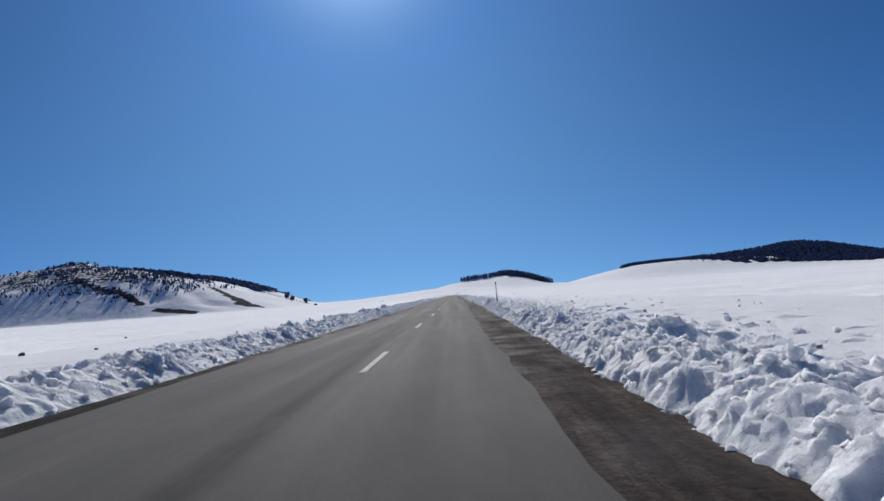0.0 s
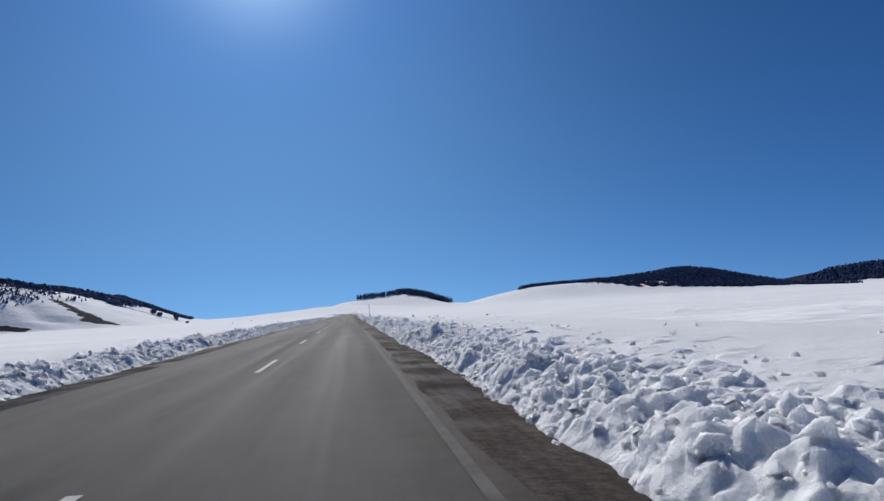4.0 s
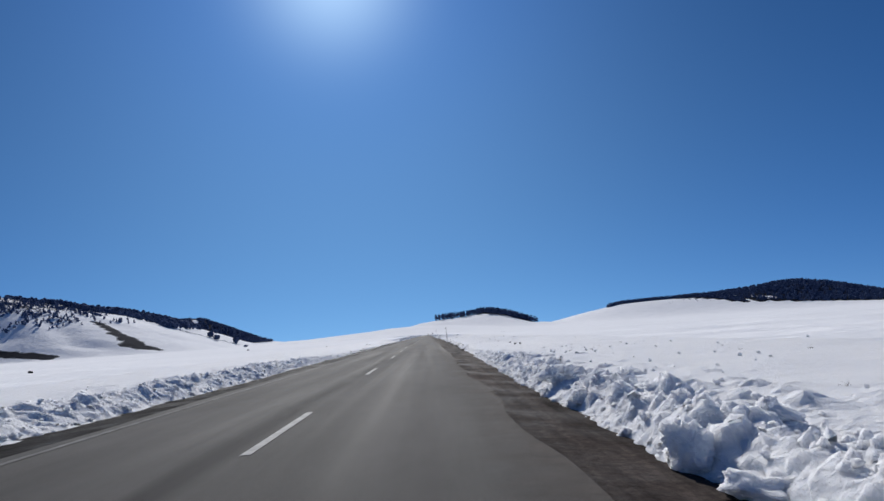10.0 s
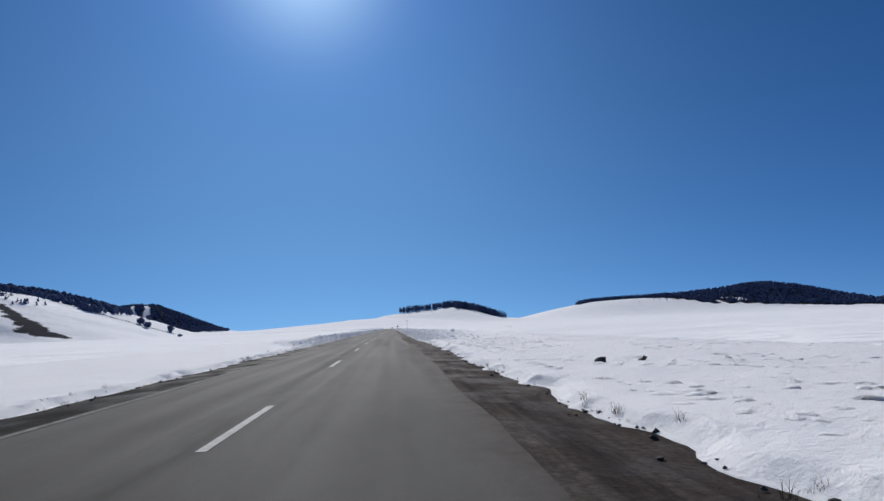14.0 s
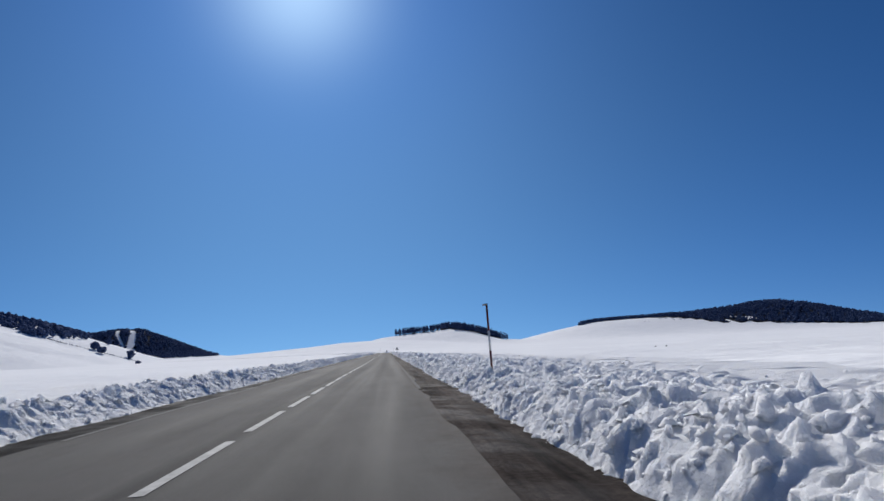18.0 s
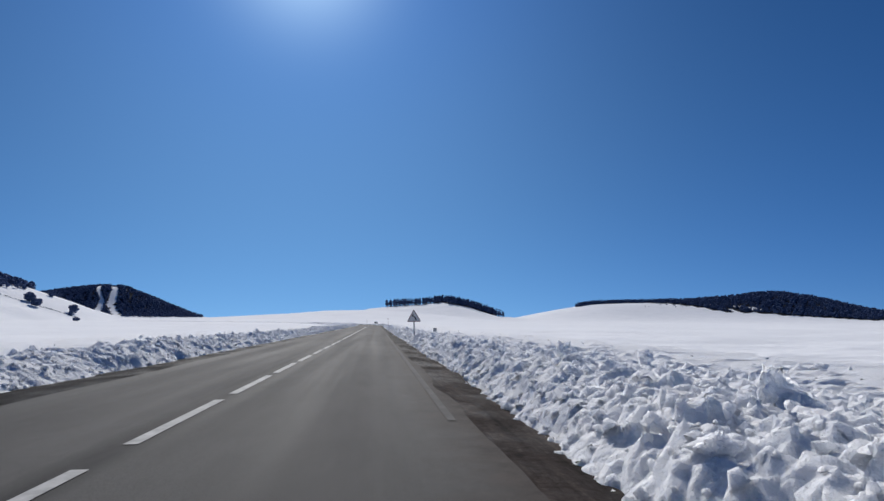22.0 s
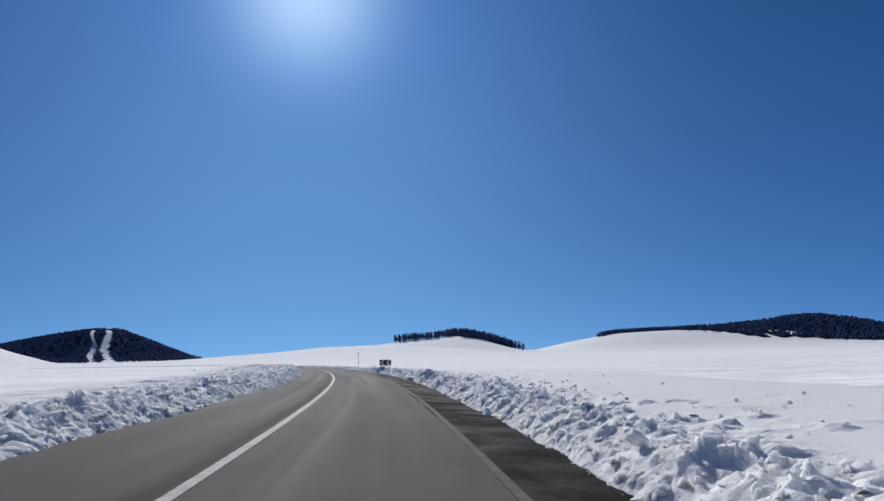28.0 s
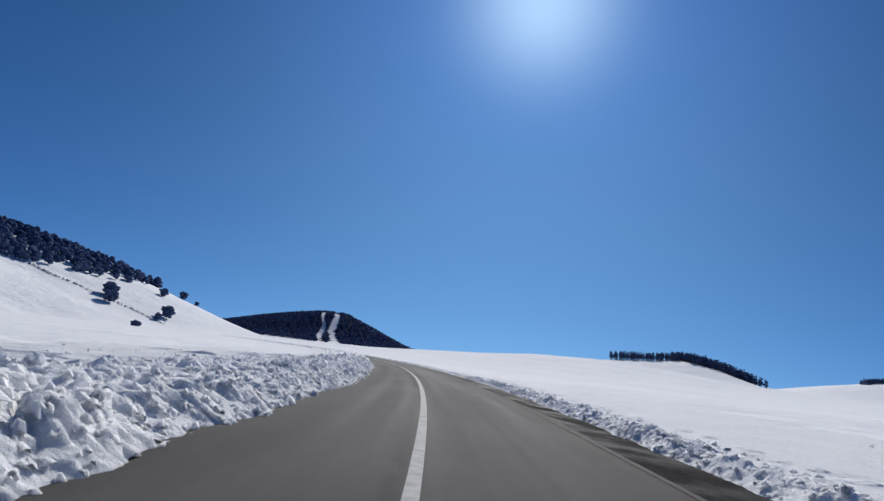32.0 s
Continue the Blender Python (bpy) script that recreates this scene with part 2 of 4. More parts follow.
GROUND, ASPHALT = ground_material(), asphalt_material()
DIRT, GRIT = dirt_material("muddy_gravel", 1.0), dirt_material("dark_grit", 0.0)
PAINT = plain_material("worn_road_paint", (0.26, 0.26, 0.25), (0.50, 0.49, 0.475), 5.0, 0.8, spec=0.15)
FADED = plain_material("faded_edge_paint", (0.070, 0.067, 0.064), (0.130, 0.126, 0.12), 2.5, 0.9, spec=0.1)
# the blue of distance haze is put into the cedars' base colour
HAZED_NEEDLES = leaf_material("hazed_cedar_needles", (0.058, 0.086, 0.165), (0.085, 0.118, 0.215))
BARK = plain_material("bark", (0.03, 0.025, 0.02), (0.09, 0.07, 0.055), 4.0, 0.9)
WHITE_STEEL = plain_material("white_pole_paint", (0.55, 0.55, 0.54), (0.78, 0.78, 0.76), 12.0, 0.45)
RED_STEEL = plain_material("red_pole_paint", (0.075, 0.014, 0.016), (0.15, 0.030, 0.030), 12.0, 0.5)
BLACK_STEEL = plain_material("black_sign_film", (0.012, 0.013, 0.016), (0.03, 0.03, 0.034), 8.0, 0.45)
GALVANISED = plain_material("galvanised_steel", (0.24, 0.25, 0.26), (0.42, 0.43, 0.44), 20.0, 0.5, 0.6)
SIGN_FACE = plain_material("sign_face", (0.55, 0.54, 0.53), (0.72, 0.71, 0.69), 6.0, 0.4)
ROCK = plain_material("dark_field_stone", (0.02, 0.019, 0.018), (0.085, 0.078, 0.07), 3.0, 0.9, relief=0.05)
CONCRETE = plain_material("weathered_concrete", (0.34, 0.34, 0.33), (0.62, 0.61, 0.59), 7.0, 0.85)
CLEAR = plain_material("edge_paint", (0.09, 0.088, 0.085), (0.24, 0.236, 0.228), 3.5, 0.9, spec=0.1)
STRAW = plain_material("dry_grass", (0.03, 0.023, 0.015), (0.12, 0.092, 0.058), 15.0, 0.9)


# ---- geometry helpers ----
def mesh_of(name, verts, faces, mat, smooth=True):
    """A mesh from arrays of places and of equal-sided faces."""
    verts, faces = np.asarray(verts, np.float32), np.asarray(faces, np.int32)
    me = bpy.data.meshes.new(name)
    me.vertices.add(len(verts))
    me.vertices.foreach_set("co", verts.ravel())
    sides = faces.shape[1]
    me.loops.add(faces.size)
    me.loops.foreach_set("vertex_index", faces.ravel())
    me.polygons.add(len(faces))
    me.polygons.foreach_set("loop_start", np.arange(0, faces.size, sides, dtype=np.int32))
    me.polygons.foreach_set("use_smooth", np.full(len(faces), smooth))
    me.update(calc_edges=True)
    me.materials.append(mat)
    return me


def sheet(rows, columns):
    """The faces of a grid of places, row by row."""
    i = np.arange((rows - 1) * columns).reshape(rows - 1, columns)[:, :-1].ravel()
    return np.stack([i, i + 1, i + columns + 1, i + columns], -1)


def part(name, bm, mat, parent, label="", smooth=False):
    me = bpy.data.meshes.new(name)
    bm.to_mesh(me)
    bm.free()
    me.materials.append(mat)
    if smooth:
        me.polygons.foreach_set("use_smooth", np.full(len(me.polygons), True))
    ob = new(name, me)
    ob.parent = parent
    if label:
        tagged(ob, label)
    return ob


def hashed(ix, iy, seed):
    h = (ix.astype(np.int64) * 374761393 + iy.astype(np.int64) * 668265263 + seed * 1274126177) & 0xFFFFFFFF
    h = ((h ^ (h >> 13)) * 1274126177) & 0xFFFFFFFF
    return ((h ^ (h >> 16)) & 0xFFFFFF) / float(0xFFFFFF)


def ripple(x, y, seed=0):
    """Smooth value noise, 0 to 1, with cells of one metre."""
    x, y = np.asarray(x, float), np.asarray(y, float)
    ix, iy = np.floor(x), np.floor(y)
    fx, fy = x - ix, y - iy
    fx, fy = fx * fx * (3 - 2 * fx), fy * fy * (3 - 2 * fy)
    a, b = hashed(ix, iy, seed), hashed(ix + 1, iy, seed)
    c, d = hashed(ix, iy + 1, seed), hashed(ix + 1, iy + 1, seed)
    return (a + (b - a) * fx) * (1 - fy) + (c + (d - c) * fx) * fy


def rough_noise(x, y, seed=0, octaves=4):
    total, size, norm = 0.0, 1.0, 0.0
    for k in range(octaves):
        total, norm = total + size * ripple(x * 2**k, y * 2**k, seed + 17 * k), norm + size
        size *= 0.5
    return total / norm


def lumps(x, y, seed, rare=1.0):
    """Heaped clods with cells of one metre: flat-topped domes with leaning tops; the higher rare is, the fewer stand tall."""
    ix, iy = np.floor(x), np.floor(y)
    best = np.zeros_like(x)
    for dx in (-1, 0, 1):
        for dy in (-1, 0, 1):
            cx, cy = ix + dx, iy + dy
            px, py = x - cx - hashed(cx, cy, seed), y - cy - hashed(cx, cy, seed + 1)
            tall, wide = hashed(cx, cy, seed + 2) ** rare, 0.38 + 0.42 * hashed(cx, cy, seed + 3)
            lean = (hashed(cx, cy, seed + 4) - 0.5) * px + (hashed(cx, cy, seed + 5) - 0.5) * py
            a = 3.1416 * hashed(cx, cy, seed + 6)
            u, v = np.abs(px * np.cos(a) + py * np.sin(a)), np.abs(py * np.cos(a) - px * np.sin(a)) * (0.9 + 0.7 * hashed(cx, cy, seed + 7))
            d = (0.6 * np.maximum(u, v) + 0.4 * np.sqrt(u * u + v * v)) / wide
            best = np.maximum(best, tall * (np.clip(1.15 - d**3, 0, 1) ** 0.6) * (1 + 1.3 * lean))
    return best


def step(a, b, x):
    k = np.clip((x - a) / (b - a), 0, 1)
    return k * k * (3 - 2 * k)


# ---- plan: the road runs north, then bends to the left ----
BEND_START, BEND_RADIUS, BEND_TURN = 734.3, 442.0, 0.62


def on_road(s, lat):
    """The place at s metres along the middle line and lat metres to its right."""
    s, lat = np.asarray(s, float), np.asarray(lat, float)
    a = np.clip((s - BEND_START) / BEND_RADIUS, 0, BEND_TURN)
    rest = np.maximum(s - BEND_START - BEND_RADIUS * BEND_TURN, 0)
    x = -BEND_RADIUS * (1 - np.cos(a)) - rest * np.sin(a) + lat * np.cos(a)
    y = np.minimum(s, BEND_START) + BEND_RADIUS * np.sin(a) + rest * np.cos(a) + lat * np.sin(a)
    return x, y


def off_road(x, y):
    """How far a place lies from the middle line."""
    straight = np.abs(x)
    arc = np.abs(np.hypot(x + BEND_RADIUS, y - BEND_START) - BEND_RADIUS)
    ex, ey = on_road(BEND_START + BEND_RADIUS * BEND_TURN, 0.0)
    dx, dy = -math.sin(BEND_TURN), math.cos(BEND_TURN)
    along = (x - ex) * dx + (y - ey) * dy
    beyond = np.abs((x - ex) * dy - (y - ey) * dx)
    return np.where(y < BEND_START, straight, np.where(along > 0, beyond, arc))


def west_hill(x, y):
    dx, dy = np.abs(x + 700) / 450, np.abs(y - 1130) / 300
    inside = np.clip(1 - (dx**4 + dy**4) ** 0.25, 0, 1) * 350
    wave = 0.88 + 0.26 * rough_noise(x / 90, y / 90, 5, 4)
    gully = 0.0
    for ax, ay, bx, by in ((-402, 965, -351, 913), (-351, 913, -300, 915), (-470, 960, -420, 900), (-540, 985, -500, 925)):
        k = np.clip(((x - ax) * (bx - ax) + (y - ay) * (by - ay)) / ((bx - ax) ** 2 + (by - ay) ** 2), 0, 1)
        gully = np.maximum(gully, 4.0 * np.exp(-((x - ax - k * (bx - ax)) ** 2 + (y - ay - k * (by - ay)) ** 2) / 130))
    return 106 * (1 - np.exp(-((inside / 165) ** 1.25))) * wave - gully * step(5, 40, inside)


def dark_hill(x, y):
    along = (x + 1390) / 1.0
    tall = np.interp(along, [-1300, -800, -610, -380, -170, -50, 60, 200, 380, 480], [20, 40, 70, 120, 154, 168, 164, 108, 30, 0])
    return tall * np.exp(-(((y - 4150) / 330) ** 2))


def grove_hill(x, y):
    ridge = np.interp(x, [-260, -160, -80, -20, 36, 126, 210, 279, 330, 360, 420, 470, 560, 650], [0, 10, 26, 40, 46, 53, 62, 49, 30, 20, 17, 11, 4, 0])
    return ridge * np.exp(-(((y - 2580) / 330) ** 2))


def east_hill(x, y):
    ridge = np.interp(x, [430, 524, 600, 690, 760, 800, 860, 1000, 1100, 1250, 1400, 1480, 1560, 1630, 1720, 1800, 1900, 2000, 2080, 2180, 2300, 2400, 2500, 2700, 3100],
                      [0, 6, 20, 42, 56, 62, 74, 80, 82, 88, 97, 105, 117, 124, 116, 97, 70, 38, 16, 6, 10, 46, 72, 92, 92])
    return ridge * np.exp(-(((y - 3130) / np.where(y < 3130, 400, 600)) ** 2))


def in_east_wood(x, y):
    """The main wood on the eastern hill: its lower edge comes down the slope towards the east."""
    foot = np.interp(x, [1000, 1150, 1250, 1400, 1620, 1760, 1900, 2150], [3110, 3020, 2800, 2720, 2570, 2540, 2540, 2560]) + 50 * (ripple(x / 45, y / 45, 8) - 0.5)
    gaps = (x > 1400) | (ripple(x / 30, y / 60, 18) > 0.33)
    return (x > 1010) & (x < 2170) & (y > foot) & (y < 3220) & gaps


def terrain(x, y):
    z = west_hill(x, y) + dark_hill(x, y) + grove_hill(x, y) + east_hill(x, y)
    swell = np.interp(x, [-700, -400, -230, -175, -120, -70, -10, 60, 150, 200, 400], [2, 3, 5, 8, 11, 15, 16, 13, 5, 3, 0])
    z = z + 1.12 * swell * np.exp(-(((y - 1540) / 230) ** 2))
    far = np.hypot(x, y)
    z = z + 11 * step(2800, 4600, far) + 1.2 * (rough_noise(x / 160, y / 160, 3, 3) - 0.5) * step(25, 140, off_road(x, y))
    return z


def streaks(x, y):
    """The two cleared runs down the dark hill."""
    down = (4150 - y) / 330
    sight = x - RUN_X + 0.42 * (y - 4150)
    a = np.abs(sight + 9 * np.sin(y / 60))
    b = np.abs(sight + RUN_GAP + 9 * np.sin(y / 45))
    return ((a < 15 + 10 * down) & (down > -0.1)) | ((b < 12 + 4 * down) & (down > 0.05))


RUN_X, RUN_GAP = -1388, 64


def bare_ground(x, y):
    """0 to 1: how far the snow is gone."""
    z = np.zeros_like(x)
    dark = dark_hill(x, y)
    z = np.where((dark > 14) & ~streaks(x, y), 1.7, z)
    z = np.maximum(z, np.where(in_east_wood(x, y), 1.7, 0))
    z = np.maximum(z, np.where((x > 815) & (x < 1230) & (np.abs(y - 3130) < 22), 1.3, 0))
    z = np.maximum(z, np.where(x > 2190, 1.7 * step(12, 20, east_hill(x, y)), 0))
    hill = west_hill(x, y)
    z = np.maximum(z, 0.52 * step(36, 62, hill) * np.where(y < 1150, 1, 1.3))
    for ax, ay, bx, by, wide in WEST_STREAKS:
        k = np.clip(((x - ax) * (bx - ax) + (y - ay) * (by - ay)) / ((bx - ax) ** 2 + (by - ay) ** 2), 0, 1)
        d = np.hypot(x - ax - k * (bx - ax), y - ay - k * (by - ay))
        torn = wide * (0.55 + 0.9 * rough_noise(x / 14, y / 14, 77, 3))
        z = np.maximum(z, 0.86 * step(torn * 1.9, torn * 0.4, d))
    return z


# scoured gullies on the west hill, end to end, and their half width
WEST_STREAKS = ((-402, 872, -352, 872, 6), (-374, 1006, -335, 972, 7), (-335, 972, -300, 943, 10), (-312, 936, -286, 946, 7), (-561, 962, -487, 922, 6), (-487, 922, -429, 887, 7))


def spaced(*stretches):
    """Places along one axis: (from, to, step) in turn."""
    out = [np.arange(a, b, s) for a, b, s in stretches]
    return np.concatenate(out + [[stretches[-1][1]]])


# ---- ground ----
gx = spaced((-5600, -2200, 120), (-2200, -1560, 26), (-1560, -1280, 8), (-1280, -900, 26), (-900, -180, 9), (-180, 60, 4), (60, 200, 14), (200, 2300, 26), (2300, 2800, 60), (2800, 5600, 200))
gy = spaced((-3000, -200, 200), (-200, -40, 16), (-40, 860, 6), (860, 1400, 8), (1400, 2200, 32), (2200, 3260, 22), (3260, 3700, 60), (3700, 4300, 14), (4300, 4400, 25), (4400, 5400, 200))
GX, GY = np.meshgrid(gx, gy)
GZ = terrain(GX, GY) - 0.5 * step(14.5, 10.0, off_road(GX, GY))
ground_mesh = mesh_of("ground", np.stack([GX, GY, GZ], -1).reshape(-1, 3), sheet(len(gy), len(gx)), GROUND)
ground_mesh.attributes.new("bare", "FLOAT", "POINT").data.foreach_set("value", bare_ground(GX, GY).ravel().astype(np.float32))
tagged(new("ground", ground_mesh), "wide white snowfield rising to low hills", "snowfield", kind="structure")


# ---- road ----
def ribbon(name, s, left, right, columns, z, mat):
    """A strip along the road between two edges, with metres across and along as its UV."""
    k = np.linspace(0, 1, columns)
    lat = left[:, None] * (1 - k) + right[:, None] * k
    along = np.repeat(s[:, None], columns, 1)
    x, y = on_road(along, lat)
    height = z(along, lat)
    faces = sheet(len(s), columns)
    me = mesh_of(name, np.stack([x, y, height], -1).reshape(-1, 3), faces, mat)
    uv = me.uv_layers.new(name="UVMap")
    flat = np.stack([lat, along], -1).reshape(-1, 2)[faces.ravel()]
    uv.data.foreach_set("uv", flat.astype(np.float32).ravel())
    return me


ROAD_S = np.concatenate([np.arange(-40, 900, 0.5), np.arange(900, 1700, 5.0)])


def pavement_edge(side, s):
    base = np.interp(s, [-40, 30, 60, 120, 240, 320, 700, 900], [2.5, 2.5, 2.75, 2.95, 2.85, 3.0, 3.0, 2.97]) if side > 0 else np.interp(s, [0, 40, 60, 90, 160, 300, 400, 500, 620, 720, 760, 900], [2.9, 2.8, 2.65, 2.8, 3.2, 2.8, 2.8, 2.95, 2.8, 2.8, 3.03, 3.03])
    return side * (base + (0.18 + 0.05 * side) * (rough_noise(s / 2.2, s * 0, 40 + side, 4) - 0.5) + 0.35 * (ripple(s / 17, s * 0, 60 + side) - 0.5))


tagged(new("road", ribbon("road", ROAD_S, pavement_edge(-1, ROAD_S), pavement_edge(1, ROAD_S), 9,
                          lambda s, lat: 0.03 - 0.003 * np.abs(lat), ASPHALT)),
       "grey worn two-lane asphalt road between snow banks", "road", kind="structure")


def shoulder(side):
    s = np.concatenate([np.arange(-40, 900, 0.5), np.arange(900, 1700, 5.0)])
    inner, outer = np.full_like(s, side * 2.2), np.full_like(s, side * 7.0)

    def height(along, lat):
        a = np.abs(lat)
        fall = -0.005 - 0.085 * step(2.7, 4.4, a)
        rut = 0.003 * (rough_noise(along / 1.6, lat / 0.6, 9 + side, 3) - 0.5) * step(3.1, 3.4, a)
        return fall + rut

    return ribbon("shoulder", s, np.minimum(inner, outer), np.maximum(inner, outer), 15, height, DIRT if side > 0 else GRIT)


for side, words in ((1, "dark wet gravel shoulder with brown mud"), (-1, "narrow dark gravel shoulder beside the far lane")):
    tagged(new("shoulder_right" if side > 0 else "shoulder_left", shoulder(side)), words, "shoulder", kind="structure")


# ---- ploughed snow along the road ----
def bank_edge(side, s):
    """Where the snow begins beside the road: metres from the middle line."""
    base = np.interp(s, [0, 15, 60, 200, 270, 300, 395, 415, 590, 640, 720, 760, 900], [3.2, 3.4, 3.8, 3.85, 3.9, 4.45, 4.5, 4.0, 3.7, 3.5, 3.5, 4.25, 4.25]) if side > 0 else \
        np.interp(s, [0, 60, 100, 160, 250, 300, 395, 420, 500, 560, 620, 740, 780, 830, 900], [3.75, 3.45, 3.85, 4.45, 4.2, 4.35, 4.35, 4.2, 4.05, 4.1, 3.6, 2.6, 2.25, 2.1, 2.4])
    torn = 0.30 + 0.30 * step(285, 300, s) * step(405, 395, s)
    if side > 0:
        base = base + 0.45 * np.exp(-(((s - 334) / 5) ** 2))
    return base + torn * (rough_noise(s / 1.1, s * 0, 70 + side, 4) - 0.5) + 0.25 * (ripple(s / 6, s * 0, 80 + side) - 0.5)


def bank_size(side, s):
    """Height of the crest and width of the heap."""
    if side > 0:
        high = np.interp(s, [-40, 60, 100, 150, 175, 235, 275, 292, 398, 415, 520, 610, 700, 770, 790, 900], [0.30, 0.33, 0.28, 0.24, 0.28, 0.27, 0.20, 0.04, 0.04, 0.36, 0.40, 0.32, 0.26, 0.30, 0.22, 0.20])
        wide = np.interp(s, [-40, 100, 150, 175, 250, 290, 398, 420, 500, 590, 640, 720, 785, 800, 900], [2.3, 2.3, 2.9, 2.4, 1.6, 0.7, 0.7, 2.8, 6.2, 5.0, 1.9, 1.8, 1.9, 0.7, 0.6])
    else:
        high = np.interp(s, [-40, 200, 280, 305, 398, 420, 600, 730, 780, 900], [0.38, 0.40, 0.30, 0.04, 0.04, 0.42, 0.40, 0.33, 0.42, 0.46])
        wide = np.interp(s, [-40, 280, 305, 398, 420, 700, 770, 900], [2.3, 1.9, 0.8, 0.8, 2.8, 2.6, 5.5, 6.0])
    return high * (0.8 + 0.45 * ripple(s / 5, s * 0, 90 + side)), wide


def bank_height(side, s, u):
    """Height of the snow at u metres outward from its edge: a heap of broken blocks of four sizes, thinning outward."""
    high, wide = bank_size(side, s)
    s = np.asarray(s, float)
    ragged = 0.16 * (ripple(s / 0.33, s * 0, 35 + side) - 0.5) + 0.24 * (ripple(s / 0.8, s * 0, 36 + side) - 0.5)
    front = step(-0.03, (0.45 if side > 0 else 0.75) + 0.50 * ripple(s / 0.9, s * 0, 33), u + ragged * step(0.0, 0.2, u))
    back = 0.30 * np.exp(-((u / wide) ** 2)) + 0.70 * np.exp(-((u / (0.62 * wide)) ** 4))
    heap = high * (0.55 * front + 0.45 * step(0.0, 1.3, u)) * back
    strength = step(0.03, 0.22, high) * (0.35 + 0.65 * front) * step(-0.02, 0.08, u)
    reach = np.minimum(1, 1.25 * np.exp(-((u / (1.05 * wide)) ** 3)))
    ws, wu = s + 0.10 * (ripple(s / 0.21, u / 0.21, 61) - 0.5), u + 0.10 * (ripple(s / 0.21, u / 0.21, 62) - 0.5)
    clods = 0.07 * (lumps(ws / 0.80, wu / 0.70, 11 + side, 2.5) - 0.2) + 0.10 * (lumps(ws / 0.40, wu / 0.36, 21 + side, 2.0) - 0.3) \
        + 0.17 * (lumps(ws / 0.24, wu / 0.22, 41 + side, 1.5) - 0.4) + 0.13 * (lumps(ws / 0.15, wu / 0.14, 45 + side, 1.3) - 0.42)
    crumbs = 0.13 * (lumps(s / 0.55, u / 0.5, 31 + side) ** 3) * np.exp(-((u / (1.8 * wide + 0.8)) ** 2))
    field = (0.10 + 0.10 * (rough_noise(s / 2.5, u / 2.5, 51 + side, 3) - 0.5) + 0.03 * rough_noise(s / 0.35, u / 0.35, 55 + side, 3)) * step(0, 0.35, u)
    drop = 0.12 * step(8.0, 14.0, u)
    return -0.09 + heap + strength * (clods * reach * (0.5 + 0.6 * high) + crumbs) + field + 0.06 * front - drop


def bank_mesh(side, s, u):
    S, U = np.repeat(s[:, None], len(u), 1), np.repeat(u[None, :], len(s), 0)
    z = bank_height(side, S, U)
    loose = 0.08 * step(0.0, 0.2, U) * step(-0.04, 0.1, z)
    S2 = S + loose * (hashed(np.round(S / 0.02), np.round(U / 0.02), 101) - 0.5)
    lat = side * (bank_edge(side, S) + U + loose * (hashed(np.round(S / 0.02), np.round(U / 0.02), 102) - 0.5))
    x, y = on_road(S2, lat)
    faces = sheet(len(s), len(u))
    me = mesh_of("snow_bank", np.stack([x, y, z], -1).reshape(-1, 3), faces if side > 0 else faces[:, ::-1], SNOW_BANK, False)
    high, wide = bank_size(side, S)
    heaped = step(0.04, 0.2, high) * np.exp(-((U / (1.0 * wide + 0.3)) ** 4)) * 0.95 + 0.05
    me.attributes.new("heaped", "FLOAT", "POINT").data.foreach_set("value", heaped.ravel().astype(np.float32))
    return me


NEAR_U = spaced((-0.05, 1.5, 0.066), (1.5, 4.2, 0.125), (4.2, 7.0, 0.35), (7.0, 15.0, 1.6))
WIDE_U = spaced((-0.05, 1.5, 0.07), (1.5, 5.0, 0.11), (5.0, 8.0, 0.25), (8.0, 15.0, 1.4))
FAR_U = spaced((-0.05, 2.4, 0.11), (2.4, 4.4, 0.25), (4.4, 15.0, 1.3))
INNER_U = spaced((-0.05, 2.6, 0.10), (2.6, 6.5, 0.16), (6.5, 15.0, 1.3))
for side, a, b, ds, across, words in (
        (1, -12, 292, 0.095, NEAR_U, "heaped ploughed snow bank of broken white clods"), (1, 400, 600, 0.095, WIDE_U, "wide ploughed snow bank of white clods"),
        (1, 600, 880, 0.10, NEAR_U, "ploughed snow bank narrowing towards the bend"),
        (-1, -12, 304, 0.15, FAR_U, "low ploughed snow bank beside the far lane"), (-1, 398, 735, 0.15, FAR_U, "crumbly ploughed snow bank beside the far lane"),
        (-1, 735, 880, 0.11, INNER_U, "tall ploughed snow bank inside the bend")):
    count = int(round((b - a) / ds))
    tagged(new("snow_bank", bank_mesh(side, np.linspace(a, b + 0.01, count), across)), words, "snow bank", "snow banks", "stuff")
for side, a, b in ((1, 292.02, 400.1), (-1, 304, 398.1)):
    tagged(new("snow_edge_right" if side > 0 else "snow_edge_left", bank_mesh(side, np.arange(a, b, 0.25), FAR_U)),
           "thin melting snow edge beside the bare gravel shoulder", "snow edge", kind="structure")
for side in (1, -1):
    far_s = np.arange(880, 1500, 2.0)
    tagged(new("snow_edge_far_right" if side > 0 else "snow_edge_far_left", bank_mesh(side, far_s, FAR_U)), "snow edge along the distant road", "snow edge", kind="structure")


